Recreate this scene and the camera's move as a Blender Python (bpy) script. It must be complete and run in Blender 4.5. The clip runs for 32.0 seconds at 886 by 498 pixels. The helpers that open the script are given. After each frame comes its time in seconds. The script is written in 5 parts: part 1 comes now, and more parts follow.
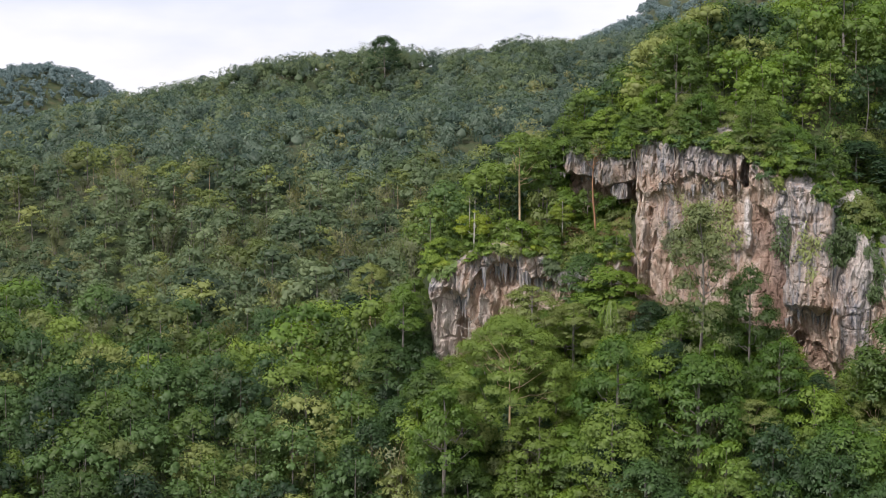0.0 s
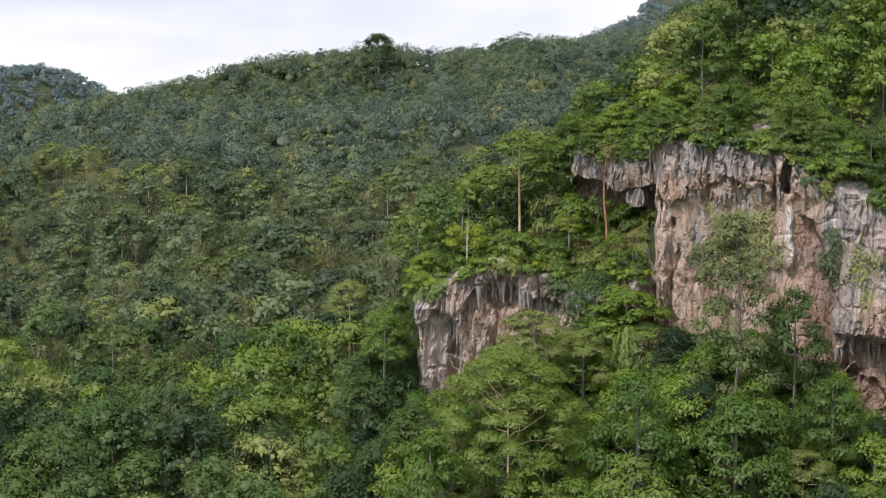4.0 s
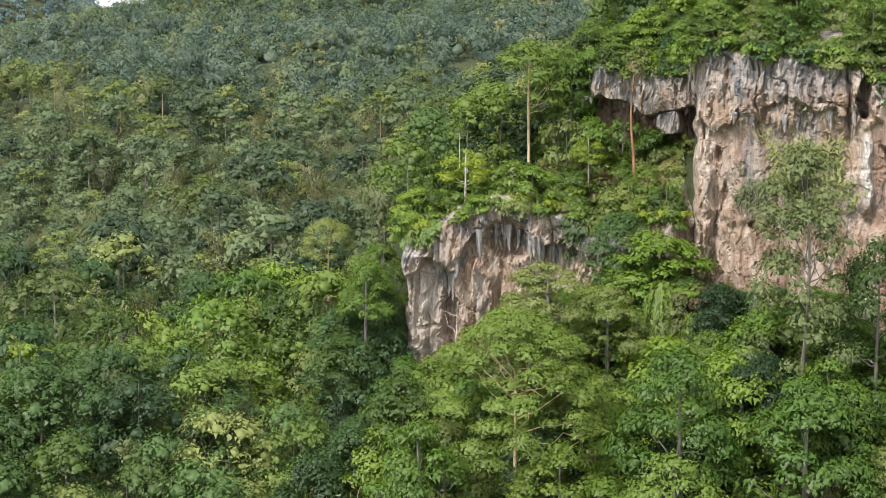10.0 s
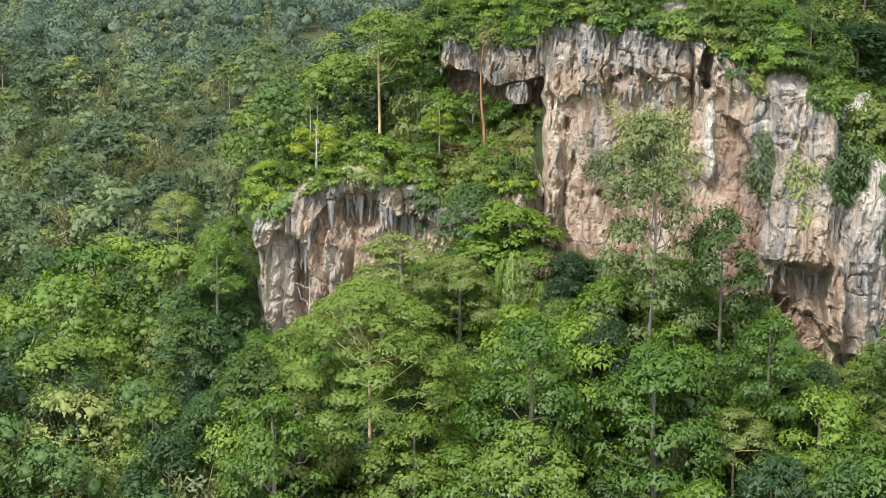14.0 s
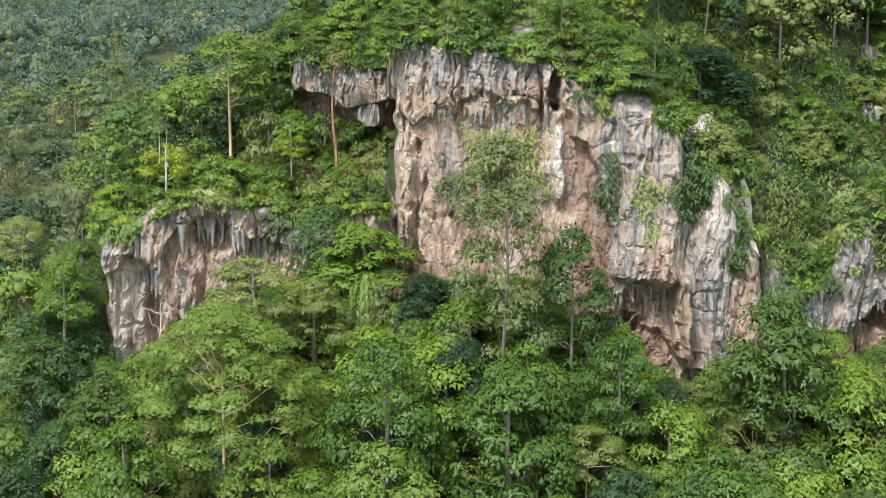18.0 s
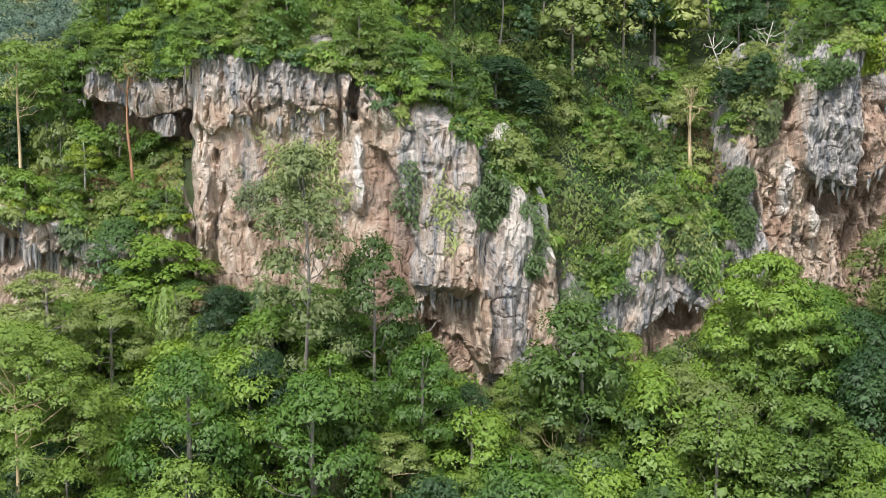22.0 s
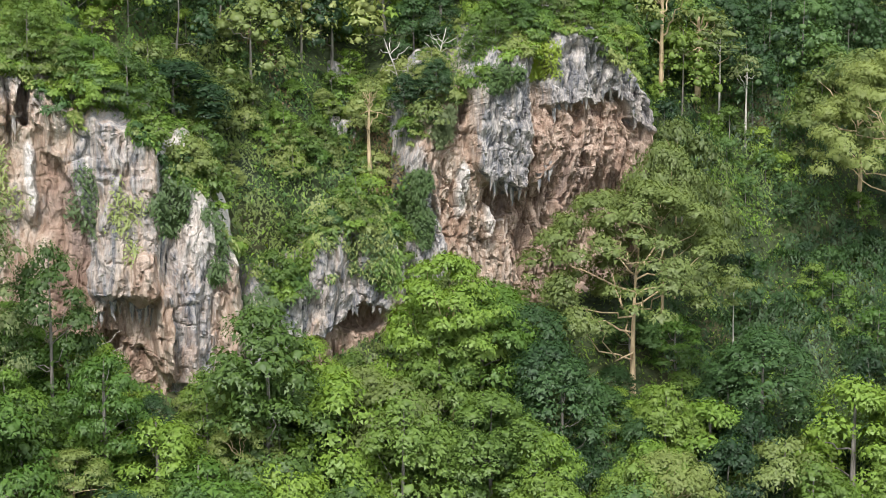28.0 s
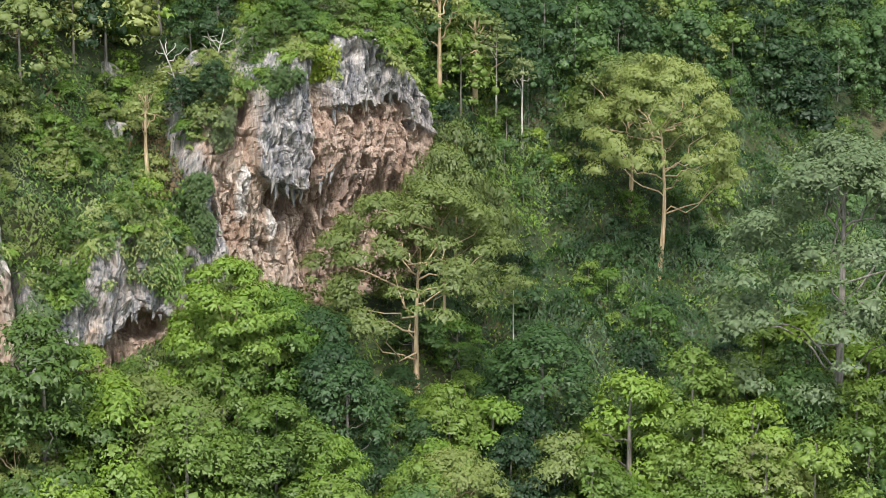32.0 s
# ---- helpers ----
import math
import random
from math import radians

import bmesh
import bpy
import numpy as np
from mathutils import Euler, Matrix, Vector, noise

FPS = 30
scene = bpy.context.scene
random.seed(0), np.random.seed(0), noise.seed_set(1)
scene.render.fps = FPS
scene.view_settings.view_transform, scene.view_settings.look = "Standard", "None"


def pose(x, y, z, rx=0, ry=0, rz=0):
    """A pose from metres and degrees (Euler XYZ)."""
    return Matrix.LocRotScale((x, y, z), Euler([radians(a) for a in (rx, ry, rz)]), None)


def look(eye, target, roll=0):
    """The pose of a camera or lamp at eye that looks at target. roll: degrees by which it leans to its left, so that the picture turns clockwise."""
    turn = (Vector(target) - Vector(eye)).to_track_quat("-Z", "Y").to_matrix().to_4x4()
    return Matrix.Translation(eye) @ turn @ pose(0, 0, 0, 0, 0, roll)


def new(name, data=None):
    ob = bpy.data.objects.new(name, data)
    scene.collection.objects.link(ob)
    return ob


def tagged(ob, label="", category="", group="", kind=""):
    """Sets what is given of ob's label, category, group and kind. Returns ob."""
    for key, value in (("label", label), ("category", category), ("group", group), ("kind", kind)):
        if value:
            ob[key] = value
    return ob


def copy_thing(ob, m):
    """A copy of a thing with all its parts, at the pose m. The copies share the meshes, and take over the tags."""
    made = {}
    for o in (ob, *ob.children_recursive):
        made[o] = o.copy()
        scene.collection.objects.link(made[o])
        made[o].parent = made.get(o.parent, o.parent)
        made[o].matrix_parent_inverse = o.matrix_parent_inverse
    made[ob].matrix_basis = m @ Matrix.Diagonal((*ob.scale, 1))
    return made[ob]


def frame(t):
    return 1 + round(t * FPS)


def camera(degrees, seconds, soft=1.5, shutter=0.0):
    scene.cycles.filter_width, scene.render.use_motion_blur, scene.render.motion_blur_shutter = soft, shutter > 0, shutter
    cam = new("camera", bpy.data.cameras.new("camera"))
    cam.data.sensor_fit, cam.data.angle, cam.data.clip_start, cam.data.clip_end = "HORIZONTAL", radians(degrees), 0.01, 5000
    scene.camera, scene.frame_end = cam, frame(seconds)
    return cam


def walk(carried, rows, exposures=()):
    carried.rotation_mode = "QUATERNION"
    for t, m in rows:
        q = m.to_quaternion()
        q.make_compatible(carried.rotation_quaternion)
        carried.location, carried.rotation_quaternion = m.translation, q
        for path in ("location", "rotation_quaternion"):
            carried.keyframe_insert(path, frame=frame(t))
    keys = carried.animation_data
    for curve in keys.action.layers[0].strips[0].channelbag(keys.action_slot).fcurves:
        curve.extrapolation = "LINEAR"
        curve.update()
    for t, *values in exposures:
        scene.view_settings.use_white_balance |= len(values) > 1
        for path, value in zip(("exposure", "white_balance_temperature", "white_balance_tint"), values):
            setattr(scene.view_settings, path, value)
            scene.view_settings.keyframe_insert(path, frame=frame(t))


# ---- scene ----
cam = camera(35.14, 32.0, soft=0.88)
# seconds, eye, tilt and turn in degrees: a straight flight, then a slow turn on the spot
PATH = [
    (0, 10.15, -48.71, 59.70, 86.881, 14.080),
    (0.5, 9.62, -45.41, 59.72, 86.935, 14.105),
    (1, 9.05, -42.13, 59.77, 86.962, 14.117),
    (1.5, 8.46, -38.88, 59.82, 86.990, 14.112),
    (2, 7.88, -35.79, 59.85, 87.014, 14.117),
    (2.5, 7.31, -32.96, 59.84, 87.031, 14.114),
    (3, 6.73, -30.33, 59.82, 87.014, 14.115),
    (3.5, 6.12, -27.82, 59.80, 87.013, 14.074),
    (5.5, 3.61, -17.12, 59.80, 86.924, 13.998),
    (6, 3.02, -14.36, 59.80, 86.904, 13.986),
    (6.5, 2.40, -11.57, 59.80, 86.888, 13.973),
    (7, 1.77, -8.79, 59.80, 86.857, 13.958),
    (7.5, 1.13, -6.08, 59.82, 86.829, 13.920),
    (8, 0.56, -3.56, 59.89, 86.845, 13.906),
    (8.5, 0.17, -1.65, 60.00, 86.661, 13.967),
    (9, -0.00, -0.56, 60.06, 85.365, 14.195),
    (9.5, -0.02, -0.10, 60.05, 84.113, 14.212),
    (10, 0.00, 0.00, 60.00, 83.653, 14.129),
    (10.5, 0.00, 0.00, 60.00, 83.392, 14.079),
    (11, 0.00, 0.00, 60.00, 82.956, 14.057),
    (11.5, 0.00, 0.00, 60.00, 82.330, 14.041),
    (12, 0.00, 0.00, 60.00, 81.562, 14.043),
    (12.5, 0.00, 0.00, 60.00, 81.683, 14.043),
    (13, 0.00, 0.00, 60.00, 81.996, 11.560),
    (13.5, 0.00, 0.00, 60.00, 82.270, 8.351),
    (15.5, 0.00, 0.00, 60.00, 82.893, 7.661),
    (16, 0.00, 0.00, 60.00, 83.011, 6.553),
    (16.5, 0.00, 0.00, 60.00, 83.120, 4.806),
    (17, 0.00, 0.00, 60.00, 83.219, 3.689),
    (17.5, 0.00, 0.00, 60.00, 83.300, 2.839),
    (18, 0.00, 0.00, 60.00, 83.372, 2.005),
    (18.5, 0.00, 0.00, 60.00, 83.441, 1.031),
    (19, 0.00, 0.00, 60.00, 83.498, 0.000),
    (19.5, 0.00, 0.00, 60.00, 83.553, -1.039),
    (20, 0.00, 0.00, 60.00, 83.595, -2.069),
    (20.5, 0.00, 0.00, 60.00, 83.657, -3.080),
    (21, 0.00, 0.00, 60.00, 83.694, -4.106),
    (21.5, 0.00, 0.00, 60.00, 83.732, -5.136),
    (22, 0.00, 0.00, 60.00, 83.761, -6.175),
    (22.5, 0.00, 0.00, 60.00, 83.789, -7.207),
    (23, 0.00, 0.00, 60.00, 83.812, -8.232),
    (23.5, 0.00, 0.00, 60.00, 83.841, -9.280),
    (24, 0.00, 0.00, 60.00, 83.873, -10.342),
    (24.5, 0.00, 0.00, 60.00, 83.880, -11.394),
    (25, 0.00, 0.00, 60.00, 83.886, -12.440),
    (25.5, 0.00, 0.00, 60.00, 83.892, -13.504),
    (27.5, 0.00, 0.00, 60.00, 83.933, -18.029),
    (28, 0.00, 0.00, 60.00, 83.944, -19.175),
    (28.5, 0.00, 0.00, 60.00, 83.969, -20.343),
    (29, 0.00, 0.00, 60.00, 83.976, -21.491),
    (29.5, 0.00, 0.00, 60.00, 84.001, -22.643),
    (30, 0.00, 0.00, 60.00, 84.013, -23.794),
    (30.5, 0.00, 0.00, 60.00, 84.023, -24.946),
    (31, 0.00, 0.00, 60.00, 84.022, -26.080),
    (31.5, 0.00, 0.00, 60.00, 84.025, -27.201),
    (32, 0.00, 0.00, 60.00, 84.030, -28.115),
]
walk(cam, [(t, pose(x, y, z, rx, 0, rz)) for t, x, y, z, rx, rz in PATH],
     [(0, 0.27, 6350, 24), (7.5, 0.26, 6350, 24), (9, 0.46, 6400, 22), (10, 0.80, 6450, 18), (11, 0.86, 6450, 15), (13, 0.91, 6450, 12), (16, 0.90, 6250, 14), (32, 0.97, 6200, 16)])

# ---- sky and light ----
SUN_UP, SUN_TURN = 52.0, 205.0          # degrees: height of the sun, compass turn
world = bpy.data.worlds.new("World")
scene.world = world
world.use_nodes = True
wn, wl = world.node_tree.nodes, world.node_tree.links
wn.clear()
w_out = wn.new("ShaderNodeOutputWorld")
w_sky = wn.new("ShaderNodeTexSky")
w_sky.sky_type, w_sky.sun_disc = "NISHITA", False
w_sky.sun_elevation, w_sky.sun_rotation = radians(SUN_UP), radians(SUN_TURN)
w_sky.dust_density, w_sky.air_density = 2.0, 1.0
w_bg = wn.new("ShaderNodeBackground")
w_bg.inputs["Strength"].default_value = 0.11
w_cloud = wn.new("ShaderNodeBackground")
w_cloud.inputs["Strength"].default_value = 1.0
w_tc = wn.new("ShaderNodeTexCoord")
w_map = wn.new("ShaderNodeMapping")
w_map.inputs["Scale"].default_value = (1.6, 1.6, 5.0)
w_noise = wn.new("ShaderNodeTexNoise")
w_noise.inputs["Scale"].default_value, w_noise.inputs["Detail"].default_value = 2.2, 5.0
w_ramp = wn.new("ShaderNodeValToRGB")
w_ramp.color_ramp.elements[0].position, w_ramp.color_ramp.elements[0].color = 0.36, (0.68, 0.755, 0.785, 1)
w_ramp.color_ramp.elements[1].position, w_ramp.color_ramp.elements[1].color = 0.58, (0.95, 0.985, 0.965, 1)
w_mix = wn.new("ShaderNodeMixShader")
w_mix.inputs[0].default_value = 0.85     # share of the sky under cloud
wl.new(w_tc.outputs["Generated"], w_map.inputs["Vector"])
wl.new(w_map.outputs["Vector"], w_noise.inputs["Vector"])
wl.new(w_noise.outputs["Fac"], w_ramp.inputs["Fac"])
wl.new(w_ramp.outputs["Color"], w_cloud.inputs["Color"])
wl.new(w_sky.outputs["Color"], w_bg.inputs["Color"])
wl.new(w_bg.outputs[0], w_mix.inputs[1])
wl.new(w_cloud.outputs[0], w_mix.inputs[2])
wl.new(w_mix.outputs[0], w_out.inputs["Surface"])

sun = new("sun", bpy.data.lights.new("sun", "SUN"))
sun.data.energy, sun.data.angle, sun.data.color = 2.6, radians(10), (1.0, 0.95, 0.86)
# the sun stands behind the camera's left shoulder
a_, e_ = radians(SUN_TURN), radians(SUN_UP)
sun_from = Vector((math.sin(a_) * math.cos(e_), math.cos(a_) * math.cos(e_), math.sin(e_)))
sun.matrix_world = look(sun_from * 200, (0, 0, 0))


# ---- materials ----
def node_material(name):
    m = bpy.data.materials.new(name)
    m.use_nodes = True
    m.node_tree.nodes.clear()
    return m, m.node_tree.nodes, m.node_tree.links


def ramp(nodes, stops):
    r = nodes.new("ShaderNodeValToRGB")
    while len(r.color_ramp.elements) < len(stops):
        r.color_ramp.elements.new(0.5)
    for el, (p, c) in zip(r.color_ramp.elements, stops):
        el.position, el.color = p, (*c, 1)
    return r


def leaf_material(name, dark, mid, light, glow=0.3, rough=0.55, woods=False):
    """Foliage: the tone varies from plant to plant (in joined woods by the attribute 'tone') and from leaf to leaf."""
    m, n, l = node_material(name)
    out = n.new("ShaderNodeOutputMaterial")
    info, geo = n.new("ShaderNodeObjectInfo"), n.new("ShaderNodeNewGeometry")
    one = n.new("ShaderNodeMath")
    one.operation = "MULTIPLY"
    one.inputs[1].default_value = 0.90 if woods else 0.70
    tone = n.new("ShaderNodeAttribute")
    tone.attribute_name = "tone"
    l.new(tone.outputs["Fac"] if woods else info.outputs["Random"], one.inputs[0])
    two = n.new("ShaderNodeMath")
    two.operation = "MULTIPLY_ADD"
    two.inputs[1].default_value = 0.10 if woods else 0.20
    l.new(geo.outputs["Random Per Island"], two.inputs[0])
    l.new(one.outputs[0], two.inputs[2])
    r = ramp(n, [(0.08, dark), (0.5, mid), (0.95, light)])
    l.new(two.outputs[0], r.inputs["Fac"])
    d, t, g = n.new("ShaderNodeBsdfDiffuse"), n.new("ShaderNodeBsdfTranslucent"), n.new("ShaderNodeBsdfGlossy")
    g.inputs["Roughness"].default_value = rough
    hue = n.new("ShaderNodeHueSaturation")
    hue.inputs["Hue"].default_value, hue.inputs["Saturation"].default_value, hue.inputs["Value"].default_value = 0.485, 1.1, 1.15
    l.new(r.outputs["Color"], d.inputs["Color"])
    l.new(r.outputs["Color"], hue.inputs["Color"])
    l.new(hue.outputs["Color"], t.inputs["Color"])
    m1, m2 = n.new("ShaderNodeMixShader"), n.new("ShaderNodeMixShader")
    m1.inputs[0].default_value, m2.inputs[0].default_value = glow, 0.035
    l.new(d.outputs[0], m1.inputs[1])
    l.new(t.outputs[0], m1.inputs[2])
    l.new(m1.outputs[0], m2.inputs[1])
    l.new(g.outputs[0], m2.inputs[2])
    l.new(m2.outputs[0], out.inputs["Surface"])
    return m


def bark_material(name, dark, light):
    m, n, l = node_material(name)
    out, b = n.new("ShaderNodeOutputMaterial"), n.new("ShaderNodeBsdfPrincipled")
    tc, mp, nz = n.new("ShaderNodeTexCoord"), n.new("ShaderNodeMapping"), n.new("ShaderNodeTexNoise")
    mp.inputs["Scale"].default_value = (3, 3, 0.5)
    nz.inputs["Scale"].default_value, nz.inputs["Detail"].default_value = 1.6, 8
    r = ramp(n, [(0.32, dark), (0.66, light)])
    bump = n.new("ShaderNodeBump")
    bump.inputs["Strength"].default_value, bump.inputs["Distance"].default_value = 0.6, 0.06
    l.new(tc.outputs["Object"], mp.inputs["Vector"])
    l.new(mp.outputs["Vector"], nz.inputs["Vector"])
    l.new(nz.outputs["Fac"], r.inputs["Fac"])
    l.new(nz.outputs["Fac"], bump.inputs["Height"])
    l.new(r.outputs["Color"], b.inputs["Base Color"])
    l.new(bump.outputs["Normal"], b.inputs["Normal"])
    b.inputs["Roughness"].default_value = 0.85
    l.new(b.outputs[0], out.inputs["Surface"])
    return m


def rock_material(name):
    """Weathered limestone: grey and blue-black algae streaks on old faces, cream and rust on young ones (attribute 'fresh')."""
    m, n, l = node_material(name)
    out, b = n.new("ShaderNodeOutputMaterial"), n.new("ShaderNodeBsdfPrincipled")
    tc = n.new("ShaderNodeTexCoord")

    def nz(scale, size, detail=6.0, rough=0.6, warp=0.0):
        mp, t = n.new("ShaderNodeMapping"), n.new("ShaderNodeTexNoise")
        mp.inputs["Scale"].default_value = scale
        t.inputs["Scale"].default_value, t.inputs["Detail"].default_value, t.inputs["Roughness"].default_value = size, detail, rough
        t.inputs["Distortion"].default_value = warp
        l.new(tc.outputs["Object"], mp.inputs["Vector"])
        l.new(mp.outputs["Vector"], t.inputs["Vector"])
        return t.outputs["Fac"]

    def mix(fac, a, c):
        x = n.new("ShaderNodeMix")
        x.data_type = "RGBA"
        l.new(fac, x.inputs[0])
        l.new(a, x.inputs[6])
        l.new(c, x.inputs[7])
        return x.outputs[2]

    streak = nz((1.0, 1.0, 0.2), 1.5, 12, 0.74, 0.6)
    fine = nz((1.0, 1.0, 0.3), 4.5, 12, 0.78)
    blot = nz((1.0, 1.0, 0.30), 0.5, 10, 0.68, 0.7)
    rust = nz((1.0, 1.0, 0.28), 0.6, 11, 0.70, 0.9)
    old = ramp(n, [(0.34, (0.075, 0.081, 0.095)), (0.42, (0.18, 0.188, 0.205)), (0.49, (0.33, 0.322, 0.312)), (0.57, (0.50, 0.465, 0.43)), (0.67, (0.68, 0.63, 0.575))])
    young = ramp(n, [(0.31, (0.19, 0.115, 0.078)), (0.40, (0.345, 0.238, 0.168)), (0.49, (0.48, 0.37, 0.282)), (0.59, (0.60, 0.505, 0.415)), (0.71, (0.72, 0.66, 0.58))])
    l.new(streak, old.inputs["Fac"])
    l.new(rust, young.inputs["Fac"])
    at = n.new("ShaderNodeAttribute")
    at.attribute_name = "fresh"
    add = n.new("ShaderNodeMath")
    add.operation = "MULTIPLY_ADD"
    add.inputs[1].default_value = 1.5
    l.new(blot, add.inputs[0])
    l.new(at.outputs["Fac"], add.inputs[2])
    less = n.new("ShaderNodeMath")
    less.operation = "MULTIPLY_ADD"
    less.inputs[1].default_value, less.inputs[2].default_value = 1.0, -0.10
    l.new(add.outputs[0], less.inputs[0])
    wide = n.new("ShaderNodeMapRange")
    wide.inputs["From Min"].default_value, wide.inputs["From Max"].default_value = 0.80, 1.06
    l.new(less.outputs[0], wide.inputs["Value"])
    base = mix(wide.outputs["Result"], old.outputs["Color"], young.outputs["Color"])
    # red-brown in recesses and below lips (attribute 'ruddy' over 0) and chalk-white drip sheets (under 0)
    red = n.new("ShaderNodeAttribute")
    red.attribute_name = "ruddy"
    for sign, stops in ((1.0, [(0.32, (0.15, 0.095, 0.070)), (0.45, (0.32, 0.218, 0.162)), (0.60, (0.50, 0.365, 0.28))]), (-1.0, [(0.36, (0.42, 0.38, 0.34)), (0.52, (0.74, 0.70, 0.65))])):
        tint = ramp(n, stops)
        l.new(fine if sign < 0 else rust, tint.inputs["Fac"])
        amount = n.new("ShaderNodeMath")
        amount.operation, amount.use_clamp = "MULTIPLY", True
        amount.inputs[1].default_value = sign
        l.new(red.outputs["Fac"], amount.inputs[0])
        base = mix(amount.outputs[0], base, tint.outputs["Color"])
    grain = ramp(n, [(0.32, (0.50, 0.49, 0.48)), (0.44, (0.90, 0.89, 0.88)), (0.62, (1.08, 1.07, 1.05))])
    l.new(fine, grain.inputs["Fac"])
    mul = n.new("ShaderNodeMix")
    mul.data_type, mul.blend_type = "RGBA", "MULTIPLY"
    mul.inputs[0].default_value = 0.75
    l.new(base, mul.inputs[6])
    l.new(grain.outputs["Color"], mul.inputs[7])
    # fine pitting over larger cracked plates
    crack, c_map = n.new("ShaderNodeTexVoronoi"), n.new("ShaderNodeMapping")
    crack.feature = "DISTANCE_TO_EDGE"
    crack.inputs["Scale"].default_value = 1.5
    c_map.inputs["Scale"].default_value = (1.0, 1.0, 0.25)
    l.new(tc.outputs["Object"], c_map.inputs["Vector"])
    l.new(c_map.outputs["Vector"], crack.inputs["Vector"])
    edge = n.new("ShaderNodeMapRange")
    edge.inputs["From Min"].default_value, edge.inputs["From Max"].default_value = 0.0, 0.16
    l.new(crack.outputs["Distance"], edge.inputs["Value"])
    plates, bump = n.new("ShaderNodeBump"), n.new("ShaderNodeBump")
    plates.inputs["Strength"].default_value, plates.inputs["Distance"].default_value = 0.35, 0.2
    bump.inputs["Strength"].default_value, bump.inputs["Distance"].default_value = 0.85, 0.26
    l.new(edge.outputs["Result"], plates.inputs["Height"])
    l.new(plates.outputs["Normal"], bump.inputs["Normal"])
    l.new(fine, bump.inputs["Height"])
    l.new(mul.outputs[2], b.inputs["Base Color"])
    l.new(bump.outputs["Normal"], b.inputs["Normal"])
    b.inputs["Roughness"].default_value = 0.9
    l.new(b.outputs[0], out.inputs["Surface"])
    return m


def soil_material(name):
    m, n, l = node_material(name)
    out, b = n.new("ShaderNodeOutputMaterial"), n.new("ShaderNodeBsdfPrincipled")
    tc, nz, n2 = n.new("ShaderNodeTexCoord"), n.new("ShaderNodeTexNoise"), n.new("ShaderNodeTexNoise")
    nz.inputs["Scale"].default_value, nz.inputs["Detail"].default_value = 0.12, 9
    n2.inputs["Scale"].default_value, n2.inputs["Detail"].default_value = 1.5, 8
    l.new(tc.outputs["Object"], nz.inputs["Vector"])
    l.new(tc.outputs["Object"], n2.inputs["Vector"])
    r = ramp(n, [(0.3, (0.022, 0.034, 0.012)), (0.52, (0.045, 0.065, 0.02)), (0.75, (0.09, 0.075, 0.035))])
    l.new(nz.outputs["Fac"], r.inputs["Fac"])
    bump = n.new("ShaderNodeBump")
    bump.inputs["Strength"].default_value, bump.inputs["Distance"].default_value = 1.0, 0.4
    l.new(n2.outputs["Fac"], bump.inputs["Height"])
    l.new(r.outputs["Color"], b.inputs["Base Color"])
    l.new(bump.outputs["Normal"], b.inputs["Normal"])
    b.inputs["Roughness"].default_value = 0.95
    l.new(b.outputs[0], out.inputs["Surface"])
    return m


LEAF_TONES = {
    "deep": ((0.017, 0.048, 0.014), (0.046, 0.102, 0.026), (0.094, 0.176, 0.042)),
    "mid": ((0.045, 0.092, 0.016), (0.106, 0.180, 0.027), (0.180, 0.268, 0.042)),
    "bright": ((0.058, 0.130, 0.016), (0.132, 0.230, 0.027), (0.222, 0.328, 0.042)),
    "olive": ((0.085, 0.122, 0.030), (0.178, 0.232, 0.058), (0.290, 0.335, 0.098)),
    "lime": ((0.130, 0.200, 0.016), (0.240, 0.320, 0.026), (0.360, 0.430, 0.045)),
    "bamboo": ((0.070, 0.095, 0.030), (0.150, 0.180, 0.058), (0.240, 0.250, 0.095)),
    "grey": ((0.070, 0.100, 0.032), (0.140, 0.182, 0.062), (0.235, 0.280, 0.105)),
    "dry": ((0.110, 0.080, 0.034), (0.200, 0.145, 0.062), (0.300, 0.225, 0.100)),
    # far slopes: distance haze put into the leaf colour as extra blue
    "hill_haze": ((0.042, 0.080, 0.056), (0.086, 0.136, 0.090), (0.144, 0.202, 0.130)),
    "canopy": ((0.092, 0.132, 0.032), (0.178, 0.232, 0.056), (0.262, 0.312, 0.086)),
    # part of this blue is distance haze mixed into the colour
    "valley": ((0.048, 0.085, 0.042), (0.100, 0.154, 0.066), (0.170, 0.230, 0.100)),
    # skyline ranges: paler and bluer still, the haze is in the leaf colour
    "distant_haze": ((0.120, 0.184, 0.176), (0.142, 0.212, 0.202), (0.165, 0.238, 0.226)),
}
LEAF = {k: leaf_material("leaf_" + k, *v) for k, v in LEAF_TONES.items()}
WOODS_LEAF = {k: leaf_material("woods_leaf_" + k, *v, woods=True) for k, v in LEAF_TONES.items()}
BARK = {
    "tan": bark_material("bark_tan", (0.30, 0.215, 0.115), (0.60, 0.47, 0.28)),
    "grey": bark_material("bark_grey", (0.10, 0.09, 0.075), (0.30, 0.275, 0.235)),
    "pale": bark_material("bark_pale", (0.34, 0.31, 0.26), (0.68, 0.64, 0.56)),
    "rust": bark_material("bark_rust", (0.20, 0.10, 0.05), (0.42, 0.24, 0.13)),
}
ROCK, SOIL = rock_material("limestone"), soil_material("forest_floor")


